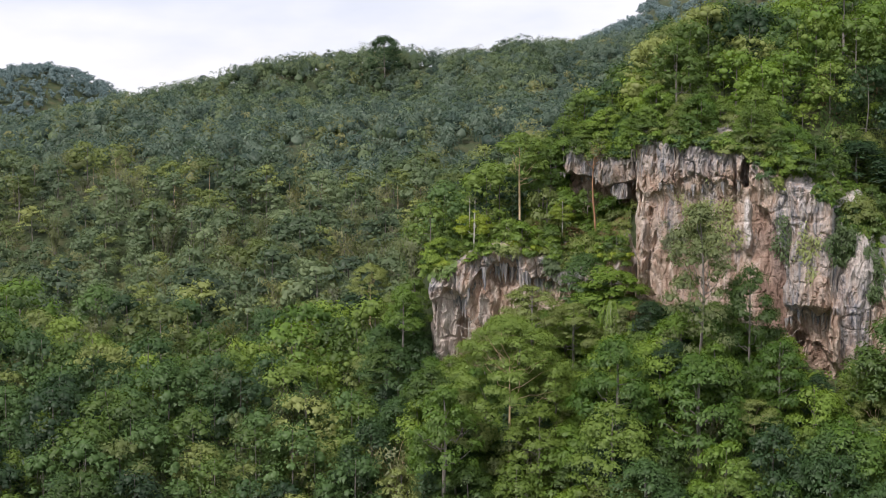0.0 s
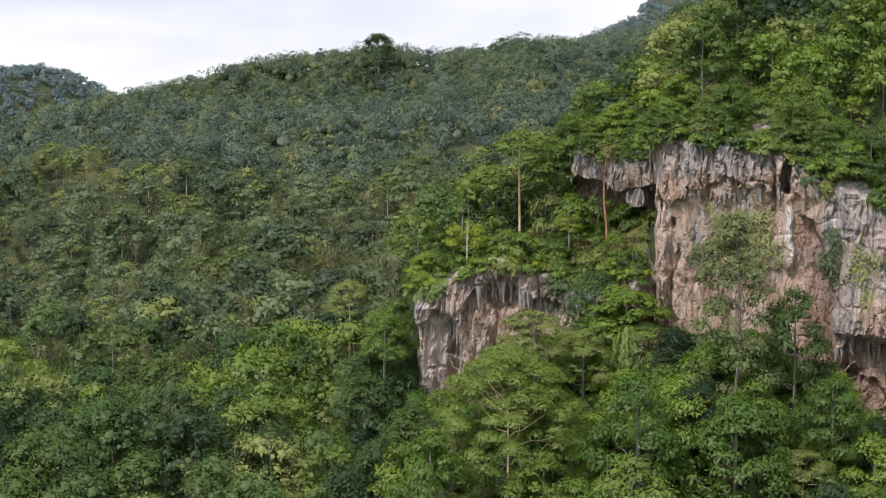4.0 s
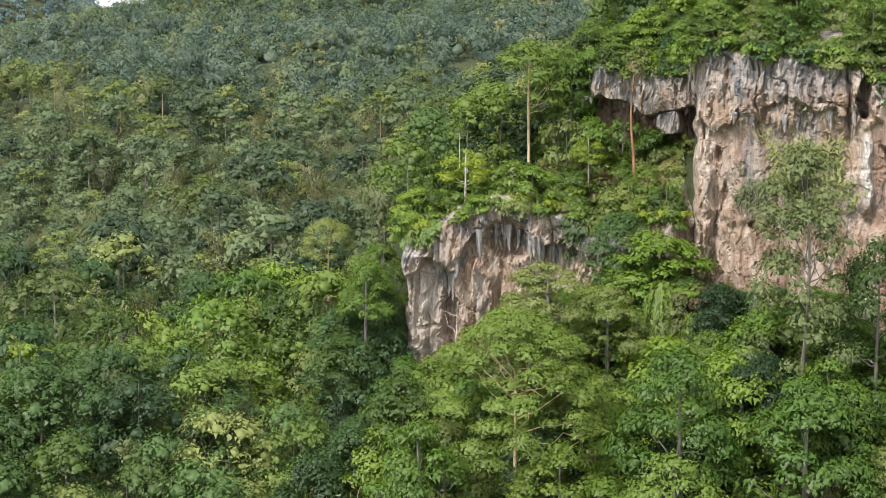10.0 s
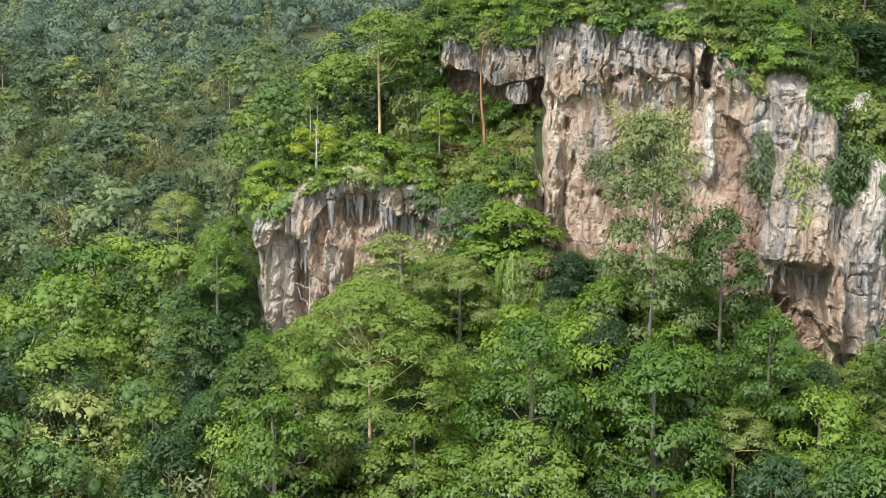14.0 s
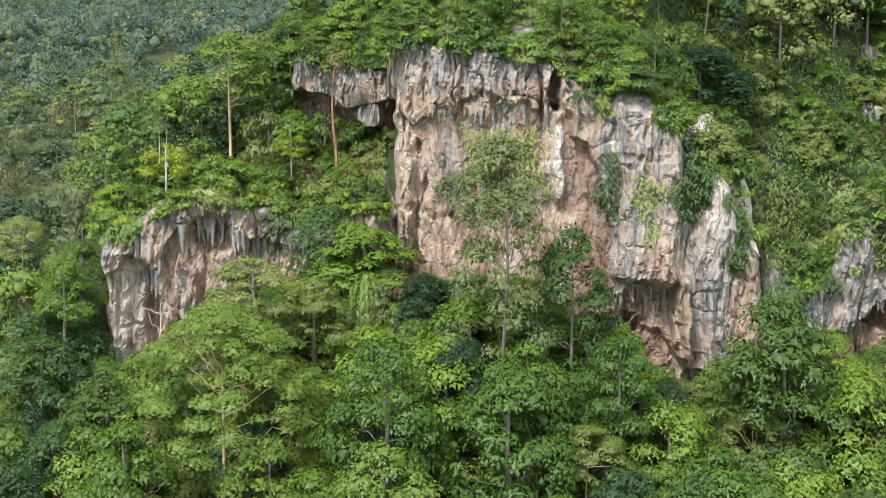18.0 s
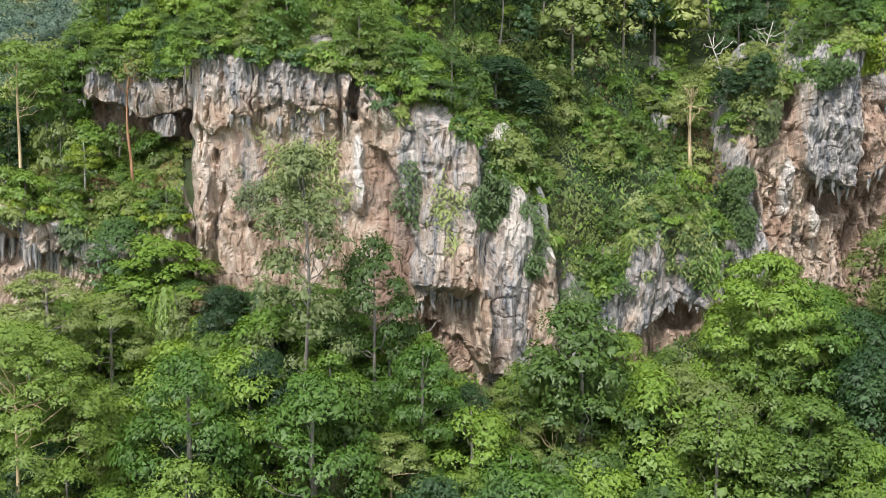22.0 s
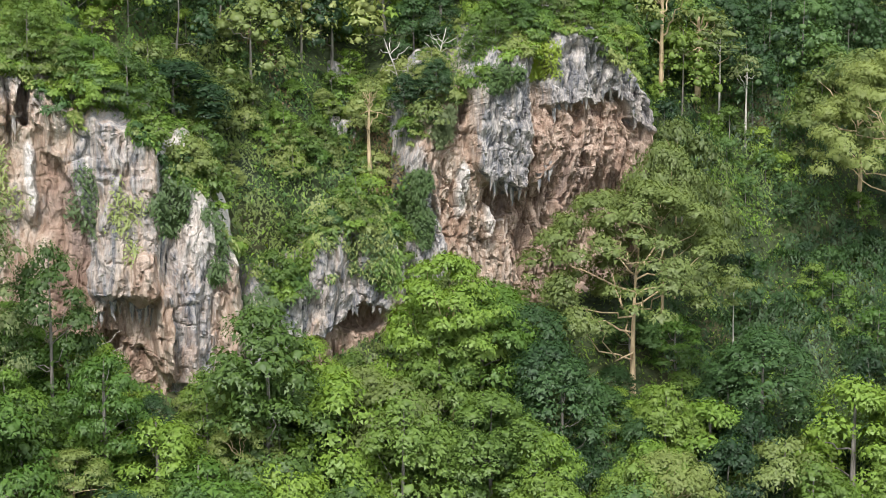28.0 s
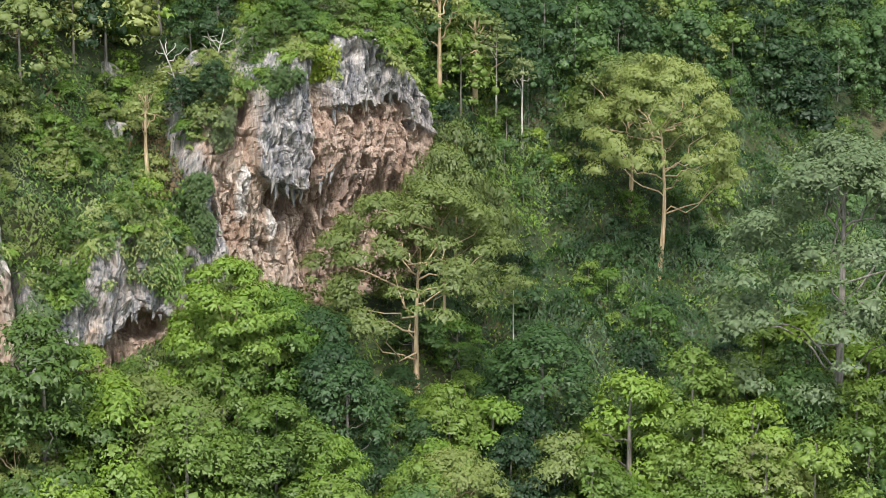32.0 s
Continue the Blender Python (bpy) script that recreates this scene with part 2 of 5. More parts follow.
# ---- mesh helpers ----
def mesh_of(name, verts, quads, material, smooth=False):
    """A mesh from an array of points and an array of faces with equal numbers of corners."""
    v, q = np.asarray(verts, np.float32), np.asarray(quads, np.int32)
    me = bpy.data.meshes.new(name)
    if v.shape[1] == 6:      # leaf sprays carry the soft normals of their clump
        v, soft, smooth = np.ascontiguousarray(v[:, :3]), np.ascontiguousarray(v[:, 3:]), True
    else:
        soft = None
    me.vertices.add(len(v))
    me.vertices.foreach_set("co", v.ravel())
    me.loops.add(q.size)
    me.loops.foreach_set("vertex_index", q.ravel())
    me.polygons.add(len(q))
    me.polygons.foreach_set("loop_start", np.arange(0, q.size, q.shape[1], dtype=np.int32))
    me.polygons.foreach_set("use_smooth", np.full(len(q), smooth))
    me.update(calc_edges=True)
    if soft is not None:
        me.attributes.new("custom_normal", "FLOAT_VECTOR", "POINT").data.foreach_set("vector", soft.ravel())
    me.materials.append(material)
    return me


def part(name, me, parent, label=""):
    ob = new(name, me)
    ob.parent = parent
    return tagged(ob, label) if label else ob


def lattice(cols, rows_):
    """Faces of a grid whose points run along columns first."""
    i, j = np.meshgrid(np.arange(cols - 1), np.arange(rows_ - 1), indexing="ij")
    a = (i * rows_ + j).ravel()
    return np.stack([a, a + rows_, a + rows_ + 1, a + 1], 1)


def wave(x, y, seed, scale):
    """Smooth value noise in -1..1 on arrays."""
    x, y = np.asarray(x, float) * scale + seed * 17.31, np.asarray(y, float) * scale + seed * 7.77
    xi, yi = np.floor(x), np.floor(y)
    fx, fy = x - xi, y - yi
    fx, fy = fx * fx * (3 - 2 * fx), fy * fy * (3 - 2 * fy)

    def h(a, b):
        s = np.sin(a * 127.1 + b * 311.7 + seed * 74.7) * 43758.5453
        return (s - np.floor(s)) * 2 - 1

    return (h(xi, yi) * (1 - fx) + h(xi + 1, yi) * fx) * (1 - fy) + (h(xi, yi + 1) * (1 - fx) + h(xi + 1, yi + 1) * fx) * fy


def smooth(a, b, x):
    t = np.clip((x - a) / (b - a), 0, 1)
    return t * t * (3 - 2 * t)


def tube(points, radii, sides=6):
    """Points and faces of a round limb along a line."""
    p, r = np.asarray(points, float), np.asarray(radii, float)
    d = np.gradient(p, axis=0)
    d /= np.linalg.norm(d, axis=1)[:, None] + 1e-9
    s = np.cross(d, [0.31, 0.87, 0.38])
    s /= np.linalg.norm(s, axis=1)[:, None] + 1e-9
    u = np.cross(d, s)
    a = np.arange(sides) * 2 * np.pi / sides
    v = p[:, None] + r[:, None, None] * (np.cos(a)[None, :, None] * s[:, None] + np.sin(a)[None, :, None] * u[:, None])
    n = len(p)
    i, j = np.meshgrid(np.arange(n - 1), np.arange(sides), indexing="ij")
    q = np.stack([i * sides + j, i * sides + (j + 1) % sides, (i + 1) * sides + (j + 1) % sides, (i + 1) * sides + j], -1).reshape(-1, 4)
    return v.reshape(-1, 3), q


def joined(pieces):
    vs, qs, n = [], [], 0
    for v, q in pieces:
        vs.append(v)
        qs.append(q + n)
        n += len(v)
    return np.concatenate(vs), np.concatenate(qs)


def leaves(rng, at, facing, size, droop=0.35, narrow=0.34, loose=0.32):
    """One pointed leaf spray at each place, its face turned roughly to 'facing'. Columns: place, then the normal of the spray."""
    n = len(at)
    f = facing / (np.linalg.norm(facing, axis=1)[:, None] + 1e-9) + rng.normal(0, loose, (n, 3))
    f /= np.linalg.norm(f, axis=1)[:, None]
    d = np.cross(f, rng.normal(0, 1, (n, 3)))
    d /= np.linalg.norm(d, axis=1)[:, None]
    s = np.cross(f, d)
    L = (size * rng.uniform(0.6, 1.35, n))[:, None]
    tip = at + d * L - np.array([0, 0, 1]) * L * droop
    v = np.stack([at + s * L * narrow, at - s * L * narrow, tip], 1)
    soft = facing / (np.linalg.norm(facing, axis=1)[:, None] + 1e-9) + 0.3 * (f - facing / (np.linalg.norm(facing, axis=1)[:, None] + 1e-9))
    soft /= np.linalg.norm(soft, axis=1)[:, None]
    return np.concatenate([v.reshape(-1, 3), np.repeat(soft, 3, 0)], 1), np.arange(3 * n).reshape(-1, 3)


GOLD = (1 + 5**0.5) / 2
LUMP = np.array([(x, y * GOLD, 0) for x in (-1, 1) for y in (-1, 1)] + [(0, x, y * GOLD) for x in (-1, 1) for y in (-1, 1)] + [(y * GOLD, 0, x) for x in (-1, 1) for y in (-1, 1)]) / (1 + GOLD * GOLD) ** 0.5
LUMP_FACES = np.array([t for t in ((a, b, c) for a in range(12) for b in range(12) for c in range(12)) if t[0] < min(t[1:]) and t[1] != t[2]
                       and all(np.linalg.norm(LUMP[t[m]] - LUMP[t[m - 1]]) < 1.1 for m in range(3)) and np.linalg.det(LUMP[list(t)]) > 0])


def lumps(rng, centres, radii, flat, middle, fill=0.5):
    """The dense leafy insides of clumps, one rough lump each, with soft normals. They close the crown behind its outer leaves."""
    n = len(centres)
    stretch = (radii * fill)[:, None, None] * rng.uniform(0.6, 1.25, (n, 12, 1))
    v = centres[:, None] + LUMP[None] * stretch * np.array([1, 1, 0.25 + 0.75 * flat])
    out = centres - middle
    out /= np.linalg.norm(out, axis=1)[:, None] + 0.3
    soft = LUMP[None] + 0.35 * out[:, None] + np.array([0, 0, 0.15])
    soft /= np.linalg.norm(soft, axis=2)[:, :, None] + 1e-6
    return np.concatenate([v, soft], 2).reshape(-1, 6), (LUMP_FACES[None] + 12 * np.arange(n)[:, None, None]).reshape(-1, 3)


def clumps(rng, centres, radii, count, size, flat=0.55, droop=0.35, narrow=0.34, broad=0.35, loose=0.32, broad_size=1.5, fill=0.45):
    """Leaf sprays over the upper side of flattened clumps, over a layer of broader ones that closes the crown."""
    middle = np.array([*centres[:, :2].mean(0), centres[:, 2].min()])
    layers = [lumps(rng, centres, radii, flat, middle, fill)]
    for n, big, near, far, wide, free in ((count, 1.0, 0.78, 1.1, narrow, loose), (int(count * broad), broad_size, 0.6, 0.92, 0.46, 0.2)):
        k = rng.choice(len(centres), n, p=radii**2 / (radii**2).sum())
        d = rng.normal(0, 1, (n, 3))
        d[:, 2] = np.abs(d[:, 2]) * 1.1 - 0.35
        d /= np.linalg.norm(d, axis=1)[:, None]
        out = centres[k] - middle
        out /= np.linalg.norm(out, axis=1)[:, None] + 0.3
        at = centres[k] + d * (radii[k] * rng.uniform(near, far, n))[:, None] * np.array([1, 1, flat])
        layers.append(leaves(rng, at, 0.8 * d + 0.45 * out + np.array([0, 0, 0.35]), size * big, droop, wide, free))
    return joined(layers)


# ---- the lie of the land ----
CLIFF_X = [-36, -27, -19, -14, -8.8, -8.0, -3, 5, 9, 14, 21, 27, 35, 40, 46, 60, 66, 80, 130]
CLIFF_Y = [121, 121.5, 123, 122, 119.5, 118.5, 113.5, 110.5, 109, 107, 108.5, 112, 114, 118, 120, 122, 123, 124, 126]
FOOT_X = [-36, -27, -19, -14, -8, 5, 9, 14, 27, 33, 36.5, 39, 42, 46, 66, 80, 130]
FOOT_Z = [34, 35, 38, 40, 41, 41, 39, 37, 38, 39.5, 42, 44.5, 44, 41.5, 41, 44, 46]
TOP_Z = [46, 49, 50, 49.5, 49.5, 62.5, 63, 61, 58, 55, 45, 46, 47, 55, 63, 64, 49, 45, 47]
RISE = [0.14, 0.16, 0.25, 0.35, 0.4, 0.35, 0.4, 0.45, 0.55, 0.8, 1.25, 1.2, 1.0, 0.8, 0.5, 0.5, 0.9, 1.0, 0.95]
BENCH = 4.4          # how far behind the rock's face the ground of the upper slope ends


def cliff_y(x):
    return np.interp(x, CLIFF_X, CLIFF_Y)


def upper_z(x, y):
    """The slope above the rock."""
    back = y - cliff_y(x)
    shelf = 6.5 * smooth(134.6, 136.2, y) * smooth(-24, -19.5, x) * smooth(-7.0, -9.0, x)
    return shelf + np.interp(x, CLIFF_X, TOP_Z) + np.interp(x, CLIFF_X, RISE) * np.clip(back, -2, 22) + (0.08 + 0.004 * np.clip(x, 0, 80)) * np.clip(back - 22, 0, 130)


def ground_z(x, y):
    """Height of the ground: valley floor, slope below the rock, step, slope above, and the far hills."""
    x, y = np.asarray(x, float), np.asarray(y, float)
    yc = cliff_y(x)
    front = np.interp(x, FOOT_X, FOOT_Z) - np.interp(x, [58, 74], [0.62, 0.44]) * (yc - y)
    back = y - yc
    front = np.where(back > 0, front - 0.62 * back, front)
    spur = front + (upper_z(x, y) - front) * np.maximum(smooth(BENCH, BENCH + 1.0, back), smooth(64.6, 67, x) * smooth(0, 1.5, back))
    # open hillside beside the spur
    s = y - 0.12 * x
    left = 16 + 0.28 * np.clip(s - 110, -60, 60) + 0.135 * np.clip(s - 170, 0, 320) + 0.25 * np.clip(s - 490, 0, 120) - 0.2 * np.clip(s - 640, 0, 400)
    left = left + 6 * wave(x, y, 3, 1 / 130) + (4 + 4 * smooth(150, 260, y)) * wave(x, y, 4, 1 / 55) + (0.07 * np.clip(x + 230, -250, 250) + 0.20 * np.clip(x + 285, -200, 0)) * smooth(260, 560, y)
    left = left - 7.5 * smooth(430, 540, y) * smooth(-118, -150, x)
    edge = -36 - 0.13 * (np.clip(y, 100, 900) - 120)
    w = smooth(-10, 2, x - edge)
    far = smooth(230, 330, y)
    z = left * (1 - w * (1 - far)) + np.maximum(spur, left * far) * w * (1 - far)
    z = np.where(y < 100, np.minimum(z, np.where(w > 0.5, front, left)), z)
    # valley floor below the flight, and ranges on the skyline
    z = 2 + np.logaddexp(0, (z - 2) / 4) * 4
    z = z + 168 * np.exp(-(((x + 795) / 165) ** 2 + ((y - 1350) / 260) ** 2)) + 235 * np.exp(-(((x - 60) / 400) ** 2 + ((y - 1300) / 260) ** 2))
    return z + 0.7 * wave(x, y, 1, 1 / 9) + 0.35 * wave(x, y, 2, 1 / 3.5)


def stand_z(x, y):
    """Where a plant stands: on the ground, or on the rock's top where that ends before the ground of the upper slope begins."""
    g = float(ground_z(x, y))
    if 0.6 < y - float(cliff_y(x)) < BENCH + 1.0 and x > -36:
        return max(g, float(upper_z(x, y)))
    return g


def build_ground():
    ax = np.unique(np.concatenate([np.linspace(-2600, -420, 60), np.linspace(-420, -90, 70), np.arange(-90, 130, 1.0), np.linspace(130, 420, 60), np.linspace(420, 2600, 30)]))
    ay = np.unique(np.concatenate([np.linspace(-2600, -60, 30), np.linspace(-60, 70, 40), np.arange(70, 170, 0.8), np.arange(170, 700, 8.0), np.linspace(700, 2600, 70)]))
    gx, gy = np.meshgrid(ax, ay, indexing="ij")
    me = mesh_of("ground", np.stack([gx, gy, ground_z(gx, gy)], -1).reshape(-1, 3), lattice(len(ax), len(ay)), SOIL, True)
    tagged(new("ground", me), "steep forest floor of dark soil and leaf litter", "ground", kind="structure")


build_ground()


# ---- rock faces ----
def blocks(x, z, seed, scale):
    """Angular blocks: each cell of a jittered lattice stands out by its own amount, -1..1."""
    x, z = x * scale, z * scale
    best, value = np.full(x.shape, 9.0), np.zeros(x.shape)
    for dx in (-1, 0, 1):
        for dz in (-1, 0, 1):
            i, j = np.floor(x) + dx, np.floor(z) + dz
            h = [np.sin(i * a + j * b + seed * c) * 43758.5453 for a, b, c in ((127.1, 311.7, 3.1), (269.5, 183.3, 5.7), (419.2, 371.9, 9.3))]
            h = [v - np.floor(v) for v in h]
            d = (i + h[0] - x) ** 2 + (j + h[1] - z) ** 2
            value = np.where(d < best, h[2] * 2 - 1, value)
            best = np.minimum(best, d)
    return value


def flutes(x, z, seed, amp=0.7):
    """Vertical ribs, ledges and pitting of weathered limestone, in metres."""
    xw = x + 0.6 * wave(x, z, seed + 5, 0.16) + 0.10 * wave(x, z * 0.5, seed + 6, 1.3)
    rib = 1 - np.abs(wave(xw, z * 0.13, seed, 0.7)) * 1.7
    rib2 = 1 - np.abs(wave(xw, z * 0.28, seed + 1, 1.7)) * 1.7
    rib3 = 1 - np.abs(wave(xw, z * 0.45, seed + 7, 3.6)) * 1.7
    crag = np.abs(wave(x, z * 0.22, seed + 8, 0.6)) - np.abs(wave(x, z * 0.35, seed + 9, 1.3)) * 0.5
    return amp * rib + 0.45 * amp * rib2 + 0.2 * amp * rib3 + 0.8 * wave(x, z * 0.6, seed + 2, 0.16) + 0.45 * amp * crag + 0.10 * wave(x, z * 0.4, seed + 4, 2.6) + 0.55 * amp * blocks(xw, z * 0.17, seed, 0.9) + 0.42 * amp * blocks(xw, z * 0.28, seed + 1, 2.1) + 0.26 * amp * blocks(x, z * 0.4, seed + 2, 3.8) + drips(x, z, seed + 11, 1.15, 4.2, 1.35 * amp) + drips(x, z, seed + 14, 0.55, 1.9, 0.8 * amp) - clefts(xw, z, seed, amp)


def clefts(x, z, seed, amp):
    """Narrow upright cracks and short undercut ledges."""
    up = smooth(0.10, 0.0, np.abs(wave(x, z * 0.16, seed + 21, 0.5))) + 0.6 * smooth(0.12, 0.0, np.abs(wave(x, z * 0.3, seed + 22, 1.2)))
    across = smooth(0.09, 0.0, np.abs(wave(x * 0.45, z, seed + 23, 0.55))) * smooth(-0.1, 0.4, wave(x, z, seed + 24, 0.35))
    return amp * (1.1 * up + 0.8 * across)


def drips(x, z, seed, wide, high, amp):
    """Flowstone curtains: each column swells downwards and breaks off at a pointed, overhanging tip."""
    xw = x / wide + 0.5 * wave(x, z * 0.3, seed, 0.5 / wide)
    i = np.floor(xw)
    u = 2 * (xw - i) - 1
    off = np.sin(i * 127.1 + seed * 3.7) * 4375.85
    ph = z / high + (off - np.floor(off)) * 7 + 0.12 * wave(x, z, seed + 1, 0.9)
    j = np.floor(ph)
    f = ph - j
    h = np.sin(i * 269.5 + j * 183.3 + seed) * 4375.85
    h = h - np.floor(h)
    body = np.sqrt(np.clip(1 - (u / (0.32 + 0.68 * smooth(0, 0.4, f))) ** 2, 0, 1))
    return amp * (0.15 + 0.85 * h * h) * body * (1 - 0.7 * f) * smooth(-0.45, 0.25, wave(x, z * 0.7, seed + 2, 0.28))


def lip(x, z, xs, zs, seed, drop=1.0, jag=1.15):
    """1 above the ragged, stalactite-hung lower edge of an overhang whose line runs through (xs, zs); 0 below it."""
    edge = np.interp(x, xs, zs) + 0.35 * wave(x, 0 * x, seed, 0.5)
    edge = edge - drop * np.clip(wave(x, 0 * x + 3, seed + 1, jag), 0, 1) ** 0.7 - 0.5 * drop * np.clip(wave(x, 0 * x + 9, seed + 2, jag * 2.3), 0, 1)
    return smooth(-0.05, 0.22, z - edge)


def span(x, a, b, soft=0.5):
    return smooth(a - soft, a + soft, x) * smooth(b + soft, b - soft, x)


def hollow(x, z, cx, cz, rx, rz, deep, seed):
    """A cave mouth: pushed back inside a ragged ellipse."""
    d = np.hypot((x - cx) / rx, (z - cz) / rz) + 0.22 * wave(x, z, seed, 1.1) + 0.12 * wave(x, z, seed + 1, 2.6)
    return deep * smooth(1.0, 0.75, d)


def knob(x, z, cx, cz, rx, rz, out, seed):
    """A boss, pillar or jammed block that stands out of the face."""
    d = np.hypot((x - cx) / rx, (z - cz) / rz) + 0.2 * wave(x, z, seed, 0.9)
    return out * smooth(1.05, 0.7, d)


def relief_a(x, z):
    top = lip(x, z, [-34, -31, -29.7, -27.8, -26.4, -25.3, -23.5, -22.3, -20.2, -18], [45.3, 45.3, 44.2, 47.2, 47.9, 49.2, 49.2, 47.9, 47.2, 45.8], 41, 2.4, 0.8)
    out = flutes(x, z, 11, 0.42) + 1.25 * top + 0.9 * span(x, -40, -31.5, 0.6) * smooth(46.2, 45.6, z)
    out = out - hollow(x, z, -24.6, 46.8, 2.4, 1.6, 1.0, 44) - hollow(x, z, -29.9, 39.6, 1.0, 3.4, 1.7, 45) + knob(x, z, -26.8, 42.2, 1.2, 3.4, 1.0, 47)
    return out, 0.56 + 0.3 * smooth(-30, -31.5, x) * smooth(46, 44.5, z) - 0.34 * top + 0.12 * wave(x, z, 46, 0.3), 0.3 * span(x, -27.5, -20, 1.0) * (1 - top) * smooth(44, 46, z) - 0.5 * knob(x, z, -27.0, 42.0, 1.0, 3.0, 1.0, 48) - 0.45 * smooth(-29.5, -31, x) * smooth(45.5, 44, z)


def relief_b(x, z):
    top = lip(x, z, [-21, -18.6, -15.6, -14, -11, -8], [59.9, 59.5, 59.0, 58.3, 58.2, 58.6], 51, 0.35)
    return flutes(x, z, 15, 0.4) + 3.4 * top, 0.36 - 0.3 * smooth(60.4, 61.6, z) + 0.2 * wave(x, z, 52, 0.3), 0.7 * (1 - top)


def relief_c(x, z):
    top = lip(x, z, [-9, -4.5, -3.2, -1, 1.6, 4, 6.5, 12], [57.6, 58.8, 58.3, 59.6, 58.3, 59.0, 58.0, 54], 61, 1.1, 0.8)
    right = lip(x, z, [5, 6.2, 7.5, 8.6, 9.4, 12], [57, 56.2, 55.2, 52.4, 48.5, 45], 66, 0.5) * smooth(5.9, 6.5, x)
    out = flutes(x, z, 21, 0.55) * (0.42 + 0.58 * np.maximum(smooth(56, 59, z), smooth(-5.6, -7.0, x))) + 0.75 * top * smooth(6.4, 5.6, x) + 1.2 * right
    out = out - hollow(x, z, 4.9, 59.9, 0.55, 1.9, 2.6, 62) - hollow(x, z, -3.1, 49.4, 0.45, 0.5, 1.1, 63) - hollow(x, z, -6.0, 54.9, 0.3, 0.8, 1.0, 64) - hollow(x, z, -5.6, 51.5, 0.25, 1.5, 0.9, 68)
    out = out + knob(x, z, -7.5, 52.0, 1.1, 5.0, 1.5, 65) + knob(x, z, 5.2, 54.0, 0.45, 3.4, 0.7, 67) - 0.9 * span(x, -5.4, -0.5, 0.8) * smooth(51, 47, z)
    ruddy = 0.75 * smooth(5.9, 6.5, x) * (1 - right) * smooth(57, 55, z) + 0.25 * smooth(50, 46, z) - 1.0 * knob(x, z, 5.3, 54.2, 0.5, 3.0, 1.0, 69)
    return out, 0.40 - 0.22 * smooth(57.5, 61.5, z) + 0.10 * smooth(53, 47, z) - 0.40 * smooth(7.2, 8.8, x + 0.1 * (50 - z)), ruddy


def relief_d(x, z):
    roof = lip(x, z, [8, 9.6, 11.1, 12.6, 13.9, 15, 23], [43.2, 43.8, 45.4, 44.8, 44.6, 38.5, 38], 71, 0.7)
    slab = lip(x, z, [8, 9.4, 11.2, 12.6, 13.9, 15, 23], [42.6, 42.0, 41.4, 41.2, 40.2, 38.5, 38], 76, 0.9, 1.3) * span(x, 9.2, 14.2, 0.3)
    out = flutes(x, z, 25, 0.36) + 1.4 * roof + 0.7 * slab - 1.6 * span(x, 8.8, 14.3, 0.4) * smooth(45.6, 44.6, z) - hollow(x, z, 10.4, 41.4, 1.5, 1.0, 1.8, 72)
    out = out + knob(x, z, 14.4, 42.4, 0.65, 4.2, 1.7, 73) + knob(x, z, 13.0, 46.6, 0.95, 2.4, 0.8, 74) + 0.8 * smooth(15.4, 16.4, x) * smooth(56, 50, z) - 0.7 * span(x, 17.0, 19.4, 0.5) * smooth(50, 46, z)
    rust = span(x, 12.1, 13.9, 0.3) * smooth(48.8, 48, z) * smooth(44, 44.6, z)
    chalk = 0.6 * smooth(15.2, 16.6, x) * smooth(46, 48.5, z + 0.8 * wave(x, z, 77, 0.5))
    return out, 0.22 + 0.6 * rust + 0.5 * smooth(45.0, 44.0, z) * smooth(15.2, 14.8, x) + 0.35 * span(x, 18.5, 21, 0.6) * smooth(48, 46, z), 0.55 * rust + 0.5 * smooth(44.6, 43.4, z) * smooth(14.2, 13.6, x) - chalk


def relief_f(x, z):
    top = lip(x, z, [20, 28, 30.0, 32, 34, 37], [38, 40.5, 41.8, 43.2, 42.6, 42.4], 79, 0.5)
    return flutes(x, z, 27, 0.42) + 1.3 * top - hollow(x, z, 32.4, 41.6, 2.4, 1.2, 1.6, 75), 0.19 + 0.45 * (1 - top), 0.5 * (1 - top)


